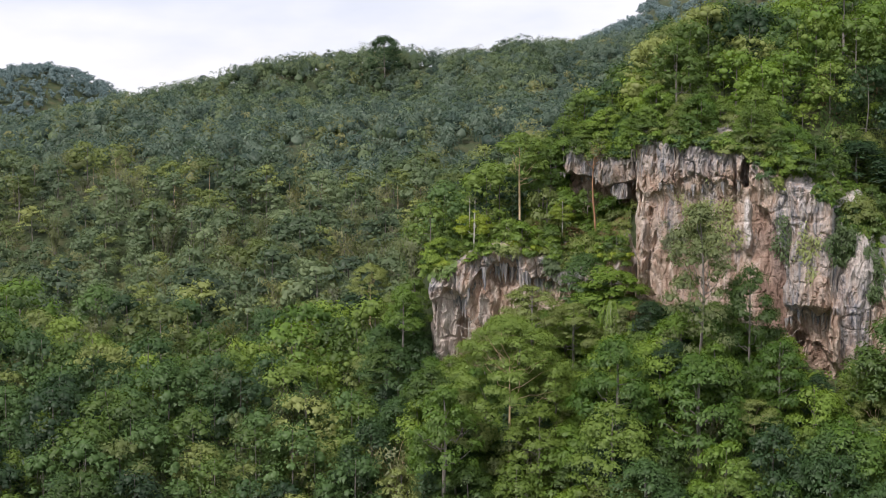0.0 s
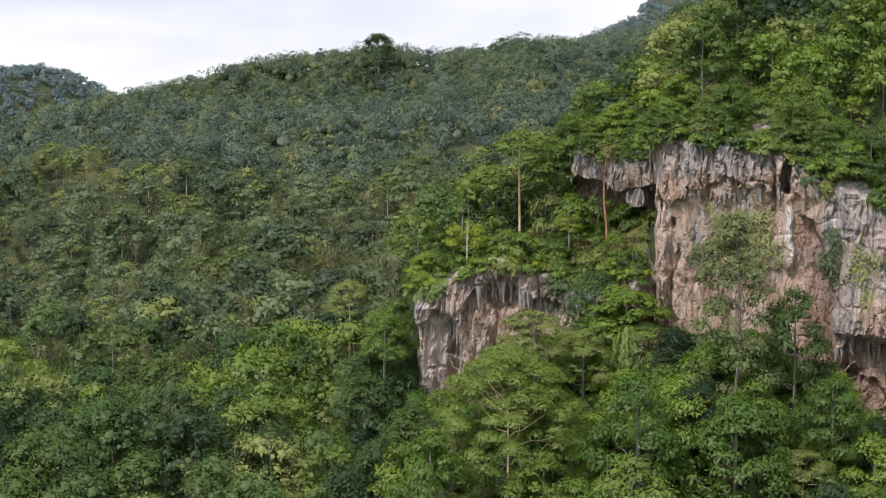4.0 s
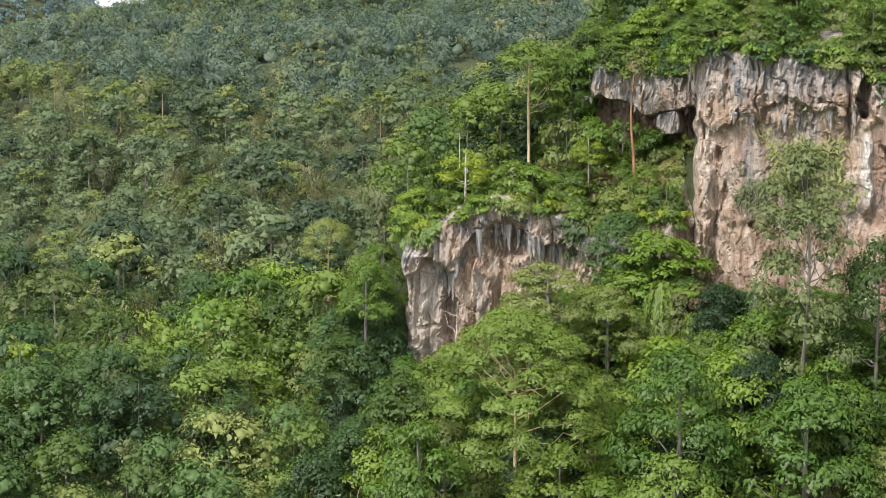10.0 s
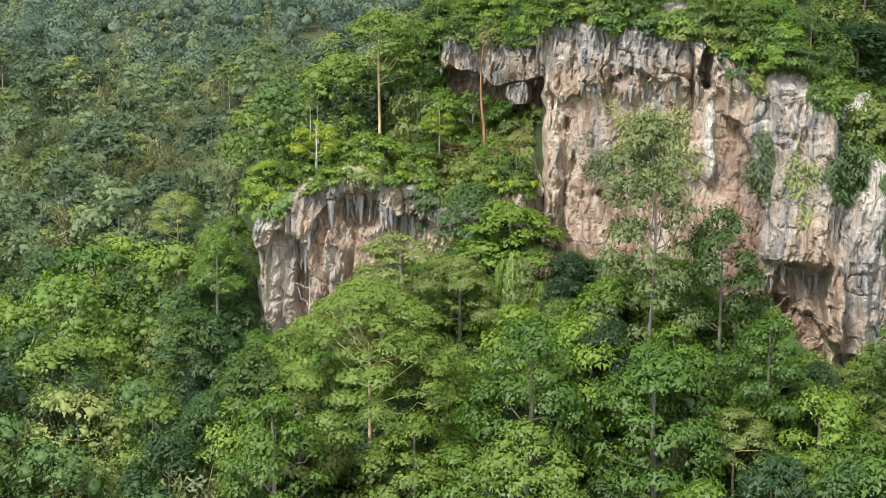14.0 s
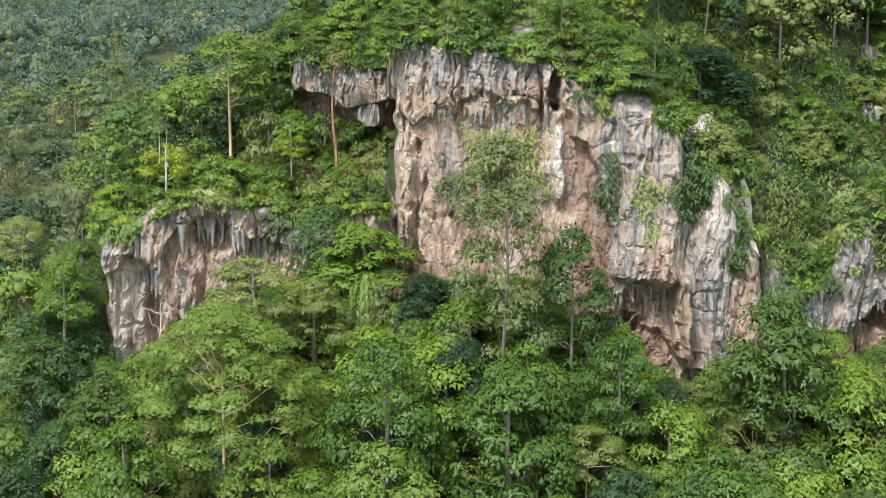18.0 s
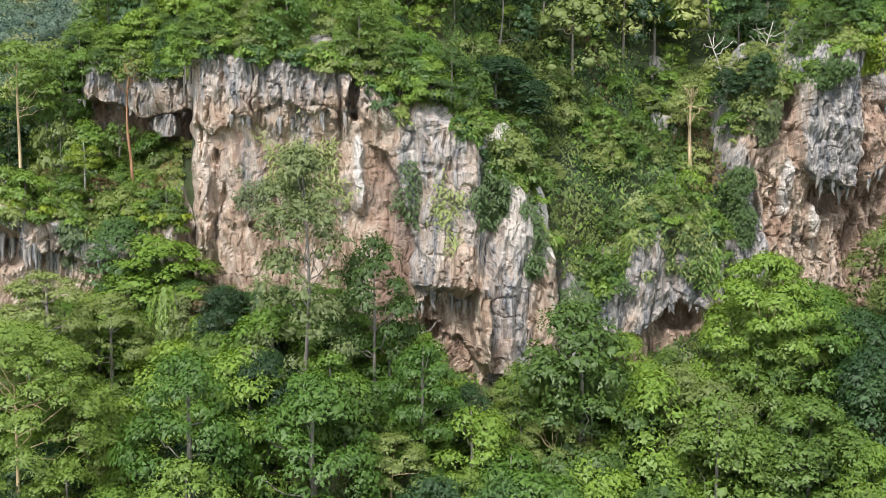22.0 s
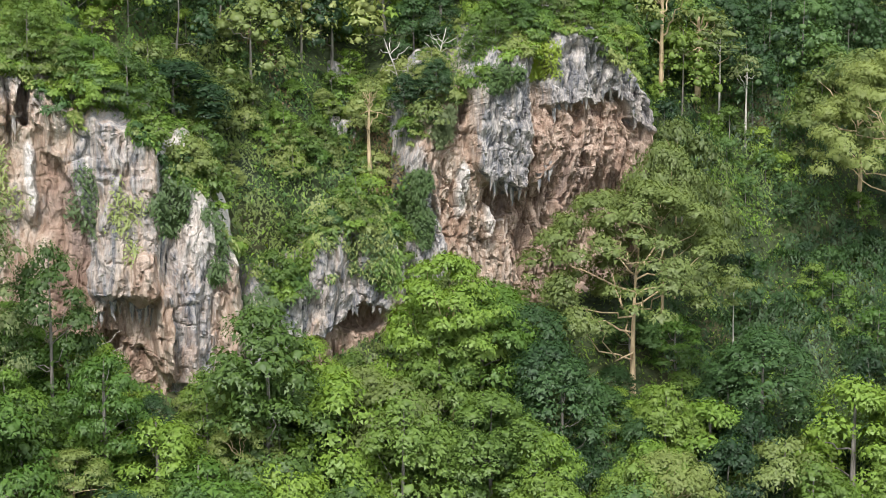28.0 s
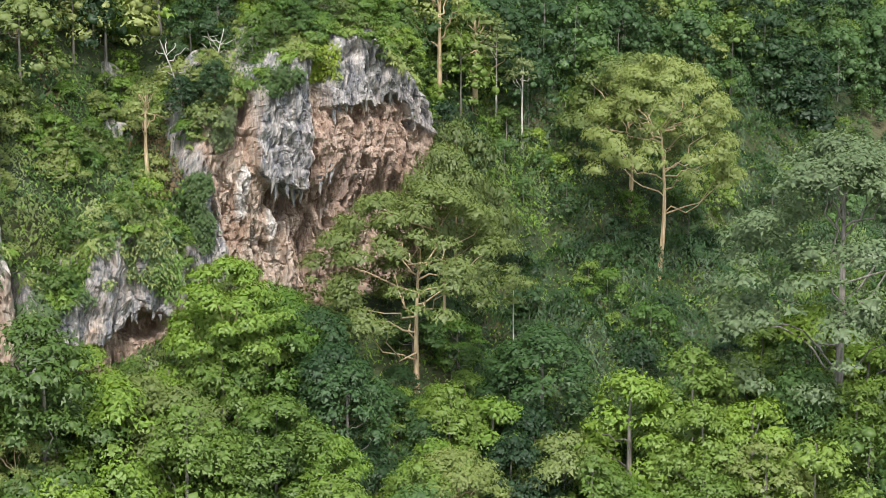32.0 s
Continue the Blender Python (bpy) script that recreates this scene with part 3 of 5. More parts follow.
def relief_g(x, z):
    one = lip(x, z, [42, 44.2, 45.6, 47.4, 48.7, 49.6, 51], [56, 54.2, 52.8, 52.2, 51.6, 53.5, 57], 81, 1.0, 0.9) * smooth(43.6, 44.6, x) * smooth(50.6, 49.4, x)
    two = lip(x, z, [48, 52, 55, 57.5, 59.8, 61.3, 63, 66], [60.5, 59.2, 60.3, 60.2, 61.5, 58.8, 57.0, 57], 88, 0.9, 1.0) * smooth(50.5, 52.5, x)
    out = flutes(x, z, 29, 0.55) * (1 + 0.25 * smooth(49, 50.5, x) * (1 - two)) + 1.8 * one + 1.4 * two * (1 - 0.5 * one) - hollow(x, z, 47.3, 50.9, 1.7, 2.1, 2.6, 84) - hollow(x, z, 43.2, 59.2, 0.42, 1.6, 2.2, 85)
    out = out - hollow(x, z, 61.3, 57.8, 0.7, 0.6, 1.6, 86) + knob(x, z, 46.1, 48.9, 0.85, 1.9, 1.7, 89) + knob(x, z, 43.3, 51.8, 0.6, 2.6, 0.8, 90) - hollow(x, z, 56.4, 54.4, 0.5, 1.0, 1.2, 91)
    out = out - 0.16 * np.clip(x - 38, 0, 8) * smooth(54, 50, z) - 0.5 * smooth(48, 52, x) * smooth(56, 51, z)
    grey = np.maximum(one * smooth(50.0, 49.0, x + 0.3 * wave(z, x, 92, 0.5)) , two) * smooth(43.5, 45.5, x)
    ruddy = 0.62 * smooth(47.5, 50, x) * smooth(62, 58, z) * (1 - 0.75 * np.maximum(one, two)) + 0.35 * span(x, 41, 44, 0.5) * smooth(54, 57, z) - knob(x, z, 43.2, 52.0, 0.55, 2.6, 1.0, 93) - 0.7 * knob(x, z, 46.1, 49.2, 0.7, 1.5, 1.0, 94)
    return out, 0.46 - 0.55 * np.maximum(grey, smooth(60.5, 63, z)) + 0.10 * wave(x, z, 87, 0.25) - 0.4 * smooth(41.6, 40.2, x + 0.25 * (z - 50)), ruddy


def stalactite_mesh(seed):
    """A hanging limestone spike, its root at the origin."""
    rng = np.random.default_rng(seed)
    k = np.linspace(0, 1, 9)
    line = np.stack([rng.normal(0, 0.05, 9).cumsum() * k, rng.normal(0, 0.04, 9).cumsum() * k, 0.35 - 1.35 * k], 1)
    v, q = tube(line, (0.30 * (1 - k) ** 0.75 + 0.02) * (1 + 0.22 * rng.normal(0, 1, 9) * (1 - k)), 8)
    v = v + rng.normal(0, 0.025, v.shape)
    me = mesh_of("stalactite", v, q, ROCK, True)
    me.attributes.new("fresh", "FLOAT", "POINT").data.foreach_set("value", np.full(len(v), 0.15, np.float32))
    return me


SPIKES, BROW, GREEN = [], [], {}


def rock_face(label, x0, x1, z0, tops, y_of, relief, step=0.135, side=(5.0, 5.0), spikes=(), seed=0, green=(), deep=7.0):
    """A cliff as one sheet over (x, z) that bulges and caves towards or away from the valley and folds back at its rim.
    tops: (xs, zs) of its upper edge. relief(x, z): (metres out, freshness). spikes: where stalactites hang: x, z, length.
    green: plants on the face: x, z, half width, half height, thickness, leaf."""
    xs = np.arange(x0, x1 + step, step)
    rise = np.interp(xs, *tops) + 0.5 * wave(xs, 0 * xs, seed + 3, 0.6) + 0.25 * wave(xs, 0 * xs, seed + 4, 1.7)
    slope = np.interp(xs, CLIFF_X, RISE)
    n = int((max(tops[1]) - z0) / step)
    f = np.linspace(0, 1, n)
    cap = np.linspace(0.08, 1, 12)
    gx = np.repeat(xs[:, None], n + 12, 1)
    gz = np.concatenate([z0 + (rise[:, None] - z0) * f, rise[:, None] + 0.5 * np.sqrt(cap) + slope[:, None] * deep * cap], 1)
    back = np.concatenate([0 * gx[:, :n], deep * cap + 0 * gx[:, :12]], 1)
    out, fresh, ruddy = relief(gx, gz)
    hem = ((rise[:, None] - gz) / 0.6).clip(0, 1)
    folds = side[0] * (1 - np.clip((gx - x0) / 1.6, 0, 1)) ** 1.6 + side[1] * (1 - np.clip((x1 - gx) / 1.6, 0, 1)) ** 1.6
    y = y_of(gx) - out * (0.35 + 0.65 * hem) + back + folds
    v = np.stack([gx + 0.22 * wave(gz, gx, 31, 0.9), y, gz + 0.12 * wave(gx, gz, 33, 1.6)], -1)
    BROW.append(v[9:-9, n - 5:].copy())
    me = mesh_of("face", v.reshape(-1, 3), lattice(len(xs), n + 12), ROCK, False)
    me.attributes.new("fresh", "FLOAT", "POINT").data.foreach_set("value", fresh.astype(np.float32).ravel())
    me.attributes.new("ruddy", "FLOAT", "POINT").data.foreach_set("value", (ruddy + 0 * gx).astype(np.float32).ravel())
    for cx, cz, rx, rz, thick, leaf in green:
        r = np.random.default_rng(int(cz * 10))
        d = np.hypot((gx - cx) / rx, (gz - cz) / rz) + 0.55 * wave(gx, gz, seed + 60, 0.55) + 0.3 * wave(gx, gz, seed + 61, 1.4)
        spots = v[(d < 0.85) & (back < 8)]
        GREEN.setdefault(leaf, []).append(np.repeat(spots, thick, 0) + r.normal(0, 0.2, (len(spots) * thick, 3)) + np.array([0, -0.25, 0]))
    root = tagged(new("cliff"), label, "cliff")
    part("face", me, root)
    if not SPIKES:
        SPIKES.extend(stalactite_mesh(900 + i) for i in range(5))
    for i, (sx, sz, long) in enumerate(spikes):
        o = part("stalactite", SPIKES[i % 5], root)
        o.location = (sx, float(y_of(np.array([sx]))[0] - relief(np.array([sx]), np.array([sz + 0.35]))[0][0] + 0.22), sz)
        o.scale = (0.55 + 0.25 * long, 0.55 + 0.25 * long, long)
        o.rotation_euler = (0, 0, i * 1.7)
    return root


def fringe_spikes(xs, zs, count, longest, seed):
    r = random.Random(seed)
    for i in range(count):
        x = xs[0] + (xs[-1] - xs[0]) * (i + r.uniform(0.15, 0.85)) / count
        yield x, float(np.interp(x, xs, zs)) + r.uniform(-0.4, 0.2), longest * r.uniform(0.45, 1.0)


rock_face("pale fluted limestone cliff hung with dark stalactites", -34.7, -8.4, 30, ([-36, -33, -29.5, -26, -22.5, -19, -17, -13, -8], [47.4, 47.6, 49.6, 51.0, 50.7, 49.8, 49.0, 49.4, 49.6]), cliff_y, relief_a,
          spikes=fringe_spikes([-31.5, -29.7, -27.8, -25.3, -22.3, -18.5], [44.4, 43.6, 46.4, 48.2, 47.0, 45.6], 38, 2.3, 1), seed=1, green=((-32.6, 47.8, 1.9, 1.6, 4, "bright"), (-24, 50.4, 4.0, 0.7, 3, "olive"), (-18.6, 48.5, 1.6, 2.0, 4, "mid")))
rock_face("overhanging limestone ledge above a shallow shelter", -19.3, -7.0, 54, ([-21, -18, -14, -7], [62.6, 62.9, 62.2, 62.4]), lambda x: 133.6 + 0 * x, relief_b,
          spikes=fringe_spikes([-20, -15.6, -11, -9], [59.6, 59.0, 58.1, 58.4], 9, 0.6, 2), seed=2)
rock_face("high cream and rust limestone wall with grey streaked top", -9.2, 11.0, 38, ([-9.5, -7, -2, 3, 6, 7.5, 9, 11], [63.4, 64.0, 63.6, 62.6, 61.4, 60.0, 58.4, 57.5]), cliff_y, relief_c, side=(14.0, 4.0),
          spikes=fringe_spikes([-5, -3.2, 1.6, 4.4], [58.4, 58.0, 58.1, 58.7], 12, 1.2, 3), seed=3, green=((0.8, 54.4, 3.6, 3.0, 1, "olive"), (-2.6, 52.4, 1.5, 2.2, 2, "grey"), (0.2, 50.5, 3.0, 2.4, 1, "grey"), (9.5, 52, 1.4, 3.5, 1, "mid")))
rock_face("grey limestone buttress above a stalactite cave", 8.6, 21.6, 34, ([8.6, 10, 13.5, 14.6, 15.6, 17.0, 18.2, 19.4, 20.6, 21.6], [59.0, 58.9, 57.2, 55.5, 54.0, 54.0, 52.4, 50.0, 46.8, 45]), cliff_y, relief_d,
          spikes=fringe_spikes([9.4, 11.1, 12.6, 14], [43.8, 44.6, 44.2, 44.2], 9, 1.3, 4), seed=4, deep=3.5, green=((11.6, 51.5, 1.4, 3.6, 1, "olive"), (15.0, 52.6, 1.5, 3.0, 3, "mid"), (18.8, 50.2, 1.0, 3.4, 3, "mid")))
rock_face("low grey limestone outcrop with a small hollow", 20.4, 37.2, 36, ([20, 23, 26.4, 27.6, 30, 33, 35, 37.2], [44.0, 44.2, 45.2, 48.4, 50.0, 49.4, 48.0, 46.2]), cliff_y, relief_f,
          spikes=fringe_spikes([30, 32, 34.5], [42, 43.0, 42.6], 7, 0.7, 5), seed=5, deep=1.6, green=((24, 44.4, 3.4, 1.0, 3, "mid"), (34.6, 46, 1.5, 1.6, 3, "bright"), (29.6, 51.0, 3.4, 1.2, 2, "olive"), (29, 54.5, 12, 7.5, 2, "olive"), (29.5, 54.4, 12, 7.4, 2, "mid")))
rock_face("blue-grey and rust limestone cliff with a deep overhang", 37.0, 64.6, 38, ([37, 38.5, 41, 44.5, 46.5, 51, 57.5, 60, 62, 64.6], [53.6, 55.4, 59.0, 61.8, 64.3, 65.6, 66.3, 64.2, 61.0, 57.5]), cliff_y, relief_g,
          spikes=(*fringe_spikes([45, 48.7, 53.2], [53.2, 51.8, 54.2], 9, 1.6, 6), *fringe_spikes([52, 55, 59.8, 62], [59.2, 60.2, 61.4, 57.6], 14, 1.3, 7)), seed=6, green=((51.2, 64.6, 1.6, 2.4, 4, "lime"), (40.4, 58.6, 2.6, 2.8, 5, "grey"), (44.6, 62.2, 2.6, 1.6, 5, "mid"), (60.2, 64.6, 1.6, 1.4, 4, "olive"), (38.2, 50.5, 1.6, 3.6, 5, "mid")))


def outcrop(label, x, y, z, wide, high, seed):
    """A bare rib of rock showing through the shrubs: a craggy slab, sunk in the slope."""
    xs, zs = np.linspace(-wide / 2, wide / 2, 34), np.linspace(-high / 2, high / 2, 40)
    gx, gz = np.meshgrid(xs, zs, indexing="ij")
    d = np.abs(2 * gx / wide) ** 2.6 + np.abs(2 * gz / high) ** 2.6 + 0.8 * wave(gx, gz, seed, 0.8)
    out = 0.9 * flutes(gx + seed * 9, gz, seed, 0.5) - 2.6 * smooth(0.45, 1.15, d)
    p = np.stack([gx + 0.2 * wave(gz, gx, seed, 0.9), -out + 0.35 * (gz + high / 2), gz], -1)
    me = mesh_of("face", p.reshape(-1, 3), lattice(34, 40), ROCK, False)
    me.attributes.new("fresh", "FLOAT", "POINT").data.foreach_set("value", np.full(34 * 40, 0.12, np.float32))
    root = tagged(new("rock_outcrop"), label, "rock")
    part("face", me, root)
    root.location = (x, y, z)


outcrop("small weathered grey rock under the trees", 33.1, 122.5, 56.4, 4.2, 4.4, 8)
outcrop("small weathered grey rock under the trees", 34.4, 127.4, 61.4, 4.6, 5.6, 11)
outcrop("fallen limestone block in the rock shelter", -11.4, 130.0, 57.4, 2.5, 2.1, 13)
outcrop("low grey rock ledge among shrubs", -15.6, 124.2, 49.4, 6.5, 3.4, 15)
outcrop("pale rock at the foot of the buttress", 18.0, 104.6, 35.2, 3.4, 2.8, 17)


# ---- plants ----
def tree_shape(seed, height, width, bare, n_clumps, clump, spread, girth, limbs, lean=0.0):
    """The skeleton of a tree: trunk, limbs, and the centres and sizes of its leaf clumps."""
    rng = np.random.default_rng(seed)
    dome = spread > 1.0           # flat-topped crowns fork below the top
    t = np.sort(rng.uniform(0, 1, n_clumps)) ** (0.7 if dome else 1.0)
    top = height * (0.66 if dome else 0.92)
    ring = (1 - t ** (1.3 + spread)) ** 0.6 * smooth(-0.45, 0.18, t)
    a = rng.uniform(0, 2 * np.pi, n_clumps)
    r = 0.5 * width * ring * np.sqrt(rng.uniform(0.45, 1.0, n_clumps))
    c = np.stack([r * np.cos(a), r * np.sin(a), height * (bare + (1 - bare) * (0.06 + 0.86 * t))], 1)
    c[:, 0] += c[:, 2] * lean
    k = np.linspace(0, 1, 9)
    bend = rng.normal(0, 0.018 * height, 2)
    line = k[:, None] * np.array([lean * height, 0, top]) + np.sin(np.pi * k)[:, None] * np.array([bend[0], bend[1], 0])
    line[0, 2] -= 1.6
    trunk = tube(line, 0.85 * girth * (1.05 - 0.88 * k) + 0.02, 7)
    arms = []
    for m in rng.choice(n_clumps, min(limbs, n_clumps), replace=False):
        end = c[m]
        f = np.clip(end[2] / top - rng.uniform(0.12, 0.34), max(0.12, bare * rng.uniform(0.8, 1.3)), 0.97 if dome else 0.85)
        start = np.array([np.interp(f, k, line[:, i]) for i in range(3)])
        s = np.linspace(0, 1, 7)
        far = np.linalg.norm(end - start)
        way = start + (end - start) * s[:, None]
        way[1:-1] += rng.normal(0, 0.045, (5, 3)) * far
        way[:, 2] -= np.sin(np.pi * s) * 0.06 * far
        arms.append(tube(way, girth * 0.22 * (1.0 - 0.82 * s) + 0.015, 5))
    return rng, trunk, arms, c, clump * rng.uniform(0.6, 1.35, n_clumps)


#         leaf, bark, height, width, bare, clumps, leaves, clump, size, flat, spread, girth, limbs
SPECIES = {
    "round": ("mid", "grey", 10, 8, 0.08, 44, 6615, 1.25, 0.197, 0.55, 0.65, 0.17, 7),
    "dark": ("deep", "grey", 10, 8, 0.06, 44, 6615, 1.3, 0.203, 0.65, 0.65, 0.17, 5),
    "bright": ("bright", "grey", 8, 7.5, 0.06, 38, 6040, 1.2, 0.197, 0.5, 0.65, 0.22, 6),
    "umbrella": ("canopy", "tan", 14, 11, 0.42, 46, 8600, 1.35, 0.20, 0.5, 1.6, 0.27, 10),
    "lime": ("lime", "pale", 5, 4.2, 0.25, 20, 2588, 0.8, 0.164, 0.5, 0.65, 0.1, 5),
    "grey": ("grey", "grey", 16, 8, 0.06, 50, 7478, 1.15, 0.184, 0.6, 0.55, 0.16, 14),
    "olive": ("olive", "grey", 9, 8.5, 0.2, 40, 6328, 1.2, 0.184, 0.42, 0.5, 0.22, 9),
    "slender": ("mid", "tan", 10, 7.5, 0.34, 34, 3800, 1.15, 0.2, 0.40, 0.8, 0.14, 11),
    "sparse": ("olive", "rust", 10, 4.6, 0.72, 12, 417, 0.8, 0.173, 0.45, 0.6, 0.16, 10),
    "bare": ("olive", "tan", 10, 5, 0.62, 16, 876, 0.9, 0.18, 0.45, 0.6, 0.26, 11),
    "lanky": ("bright", "tan", 18, 9, 0.50, 50, 8600, 1.25, 0.2, 0.40, 1.2, 0.2, 8),
    "pale": ("grey", "pale", 10, 3, 0.74, 9, 417, 0.7, 0.173, 0.6, 0.6, 0.13, 4),
    "giant": ("canopy", "tan", 23, 18.5, 0.36, 84, 26000, 1.5, 0.20, 0.5, 1.7, 0.36, 20),
    "broad": ("mid", "tan", 23, 18.5, 0.30, 96, 24000, 1.6, 0.19, 0.46, 1.3, 0.26, 16),
    "hoary": ("valley", "grey", 24, 18, 0.10, 100, 24000, 1.75, 0.23, 0.5, 0.7, 0.36, 16),
    "shrub": ("mid", "grey", 3, 4.2, 0.02, 18, 1293, 0.85, 0.187, 0.6, 0.6, 0.07, 3),
    "bush": ("bright", "grey", 3, 4.2, 0.02, 18, 1293, 0.85, 0.194, 0.6, 0.6, 0.07, 3),
    "scrub": ("olive", "grey", 2.4, 4, 0.02, 18, 1168, 0.8, 0.173, 0.6, 0.6, 0.06, 3),
    "drybush": ("dry", "grey", 2, 3.4, 0.02, 14, 793, 0.7, 0.158, 0.6, 0.6, 0.05, 3),
}
NAMES = {
    "round": ("tree", "leafy broadleaved tree with a full green crown", "tree"),
    "dark": ("tree", "dense dark green broadleaved tree", "tree"),
    "bright": ("tree", "low spreading tree with fresh green leaves", "tree"),
    "umbrella": ("tree", "tall olive-green tree with a layered umbrella crown", "tree"),
    "lime": ("tree", "small tree with yellow-green leaves", "tree"),
    "grey": ("tree", "grey-barked tree with dull grey-green leaves", "tree"),
    "olive": ("tree", "spreading olive-green tree with feathery leaves", "tree"),
    "slender": ("tree", "slender tree with a bare tan trunk and airy crown", "tree"),
    "sparse": ("tree", "thin rust-barked tree with an almost leafless crown", "tree"),
    "bare": ("tree", "tan-barked tree with twisted limbs and few leaves", "tree"),
    "lanky": ("tree", "lanky pale-barked tree with a flat fresh green crown", "tree"),
    "pale": ("tree", "thin white-barked pole tree with a small tuft of leaves", "tree"),
    "giant": ("tree", "giant tan-barked tree with a wide layered umbrella crown", "tree"),
    "broad": ("tree", "tall spreading tree with a deep domed crown", "tree"),
    "hoary": ("tree", "huge old tree with grey-green leaves and crooked limbs", "tree"),
    "shrub": ("shrub", "green leafy shrub on the rocky slope", "shrub"),
    "bush": ("shrub", "fresh green bush on the rocky slope", "shrub"),
    "scrub": ("shrub", "olive scrub bush on dry rocky ground", "shrub"),
    "drybush": ("shrub", "dry brown bush on rocky ground", "shrub"),
    "bamboo": ("bamboo", "arching clump of yellow-green bamboo", "bamboo"),
}
GROUPS = {"tree": "trees on the hillside", "shrub": "shrubs on the slope", "bamboo": "bamboo on the hillside"}
MADE, COPIES = {}, {}


def tree(kind, seed):
    """A tree of a kind at the origin: trunk, each limb, and a crown of clumped leaf sprays."""
    leaf, bark, height, width, bare, n_clumps, n_leaves, clump, size, flat, spread, girth, limbs = SPECIES[kind]
    rng, trunk, arms, c, rad = tree_shape(seed, height, width, bare, int(n_clumps * 1.7), clump * 0.82, spread, girth, limbs)
    root = new(NAMES[kind][0])
    part("trunk", mesh_of("trunk", *trunk, BARK[bark], True), root)
    for arm in arms:
        part("limb", mesh_of("limb", *arm, BARK[bark], True), root)
    part("crown", mesh_of("crown", *clumps(rng, c, rad, n_leaves, size * 0.95, flat + 0.16, fill=0.36), LEAF[leaf]), root)
    return root


def bamboo_shape(seed, height=9.0, width=5.5, n_leaves=900, size=0.5, n_canes=20):
    rng = np.random.default_rng(seed)
    canes, at, face = [], [], []
    for _ in range(n_canes):
        a, h = rng.uniform(0, 2 * np.pi), height * rng.uniform(0.62, 1.05)
        k = np.linspace(0, 1, 6)
        r = width * 0.5 * rng.uniform(0.35, 1.0)
        line = np.stack([np.cos(a) * (r * k**2.2 + 0.3), np.sin(a) * (r * k**2.2 + 0.3), h * (k - 0.22 * k**4) - 0.3], 1)
        canes.append(tube(line, 0.05 * (1.1 - k), 4))
        m = n_leaves // n_canes
        f = rng.uniform(0.25, 1.0, m)
        at.append(np.stack([np.interp(f, k, line[:, i]) for i in range(3)], 1) + rng.normal(0, 0.30, (m, 3)))
        face.append(np.tile([np.cos(a) * 0.8, np.sin(a) * 0.8 - 0.2, 0.5], (m, 1)))
    return joined(canes), leaves(rng, np.concatenate(at), np.concatenate(face), size, 0.55, 0.2)


def bamboo(kind, seed):
    canes, crown = bamboo_shape(seed)
    root = new("bamboo")
    tagged(part("cane_tuft", mesh_of("cane_tuft", *canes, BARK["tan"], True), root), kind="stuff")
    part("crown", mesh_of("crown", *crown, LEAF["bamboo"]), root)
    return root


VARIANTS = {"round": 3, "dark": 3, "bright": 3, "umbrella": 2, "olive": 2, "shrub": 2, "bush": 2, "scrub": 2}
rnd = random.Random(4)


def plant(kind, x, y, height, width=None, z=None, turn=None):
    """One plant of a kind at a place, grown to a height and width."""
    nominal = (9.0, 5.5) if kind == "bamboo" else SPECIES[kind][2:4]
    i = rnd.randrange(VARIANTS.get(kind, 1))
    sz = height / nominal[0]
    sx = sz if width is None else width / nominal[1]
    m = Matrix.LocRotScale((x, y, stand_z(x, y) if z is None else z), Euler((0, 0, rnd.uniform(0, 6.28) if turn is None else turn)), (sx, sx, sz))
    if (kind, i) in MADE:
        first = MADE[kind, i]
        return copy_thing(first, m @ Matrix.Diagonal((1 / first.scale.x, 1 / first.scale.y, 1 / first.scale.z, 1)))
    name, label, category = NAMES[kind]
    made = MADE[kind, i] = tagged((bamboo if kind == "bamboo" else tree)(kind, 100 * (i + 1) + sum(map(ord, kind))), label, category, GROUPS[name])
    made.matrix_basis = m
    return made


REST = []        # plants too many or too far to tell apart: joined into one canopy


def toned(me, values):
    me.attributes.new("tone", "FLOAT", "POINT").data.foreach_set("value", values.astype(np.float32))
    return me


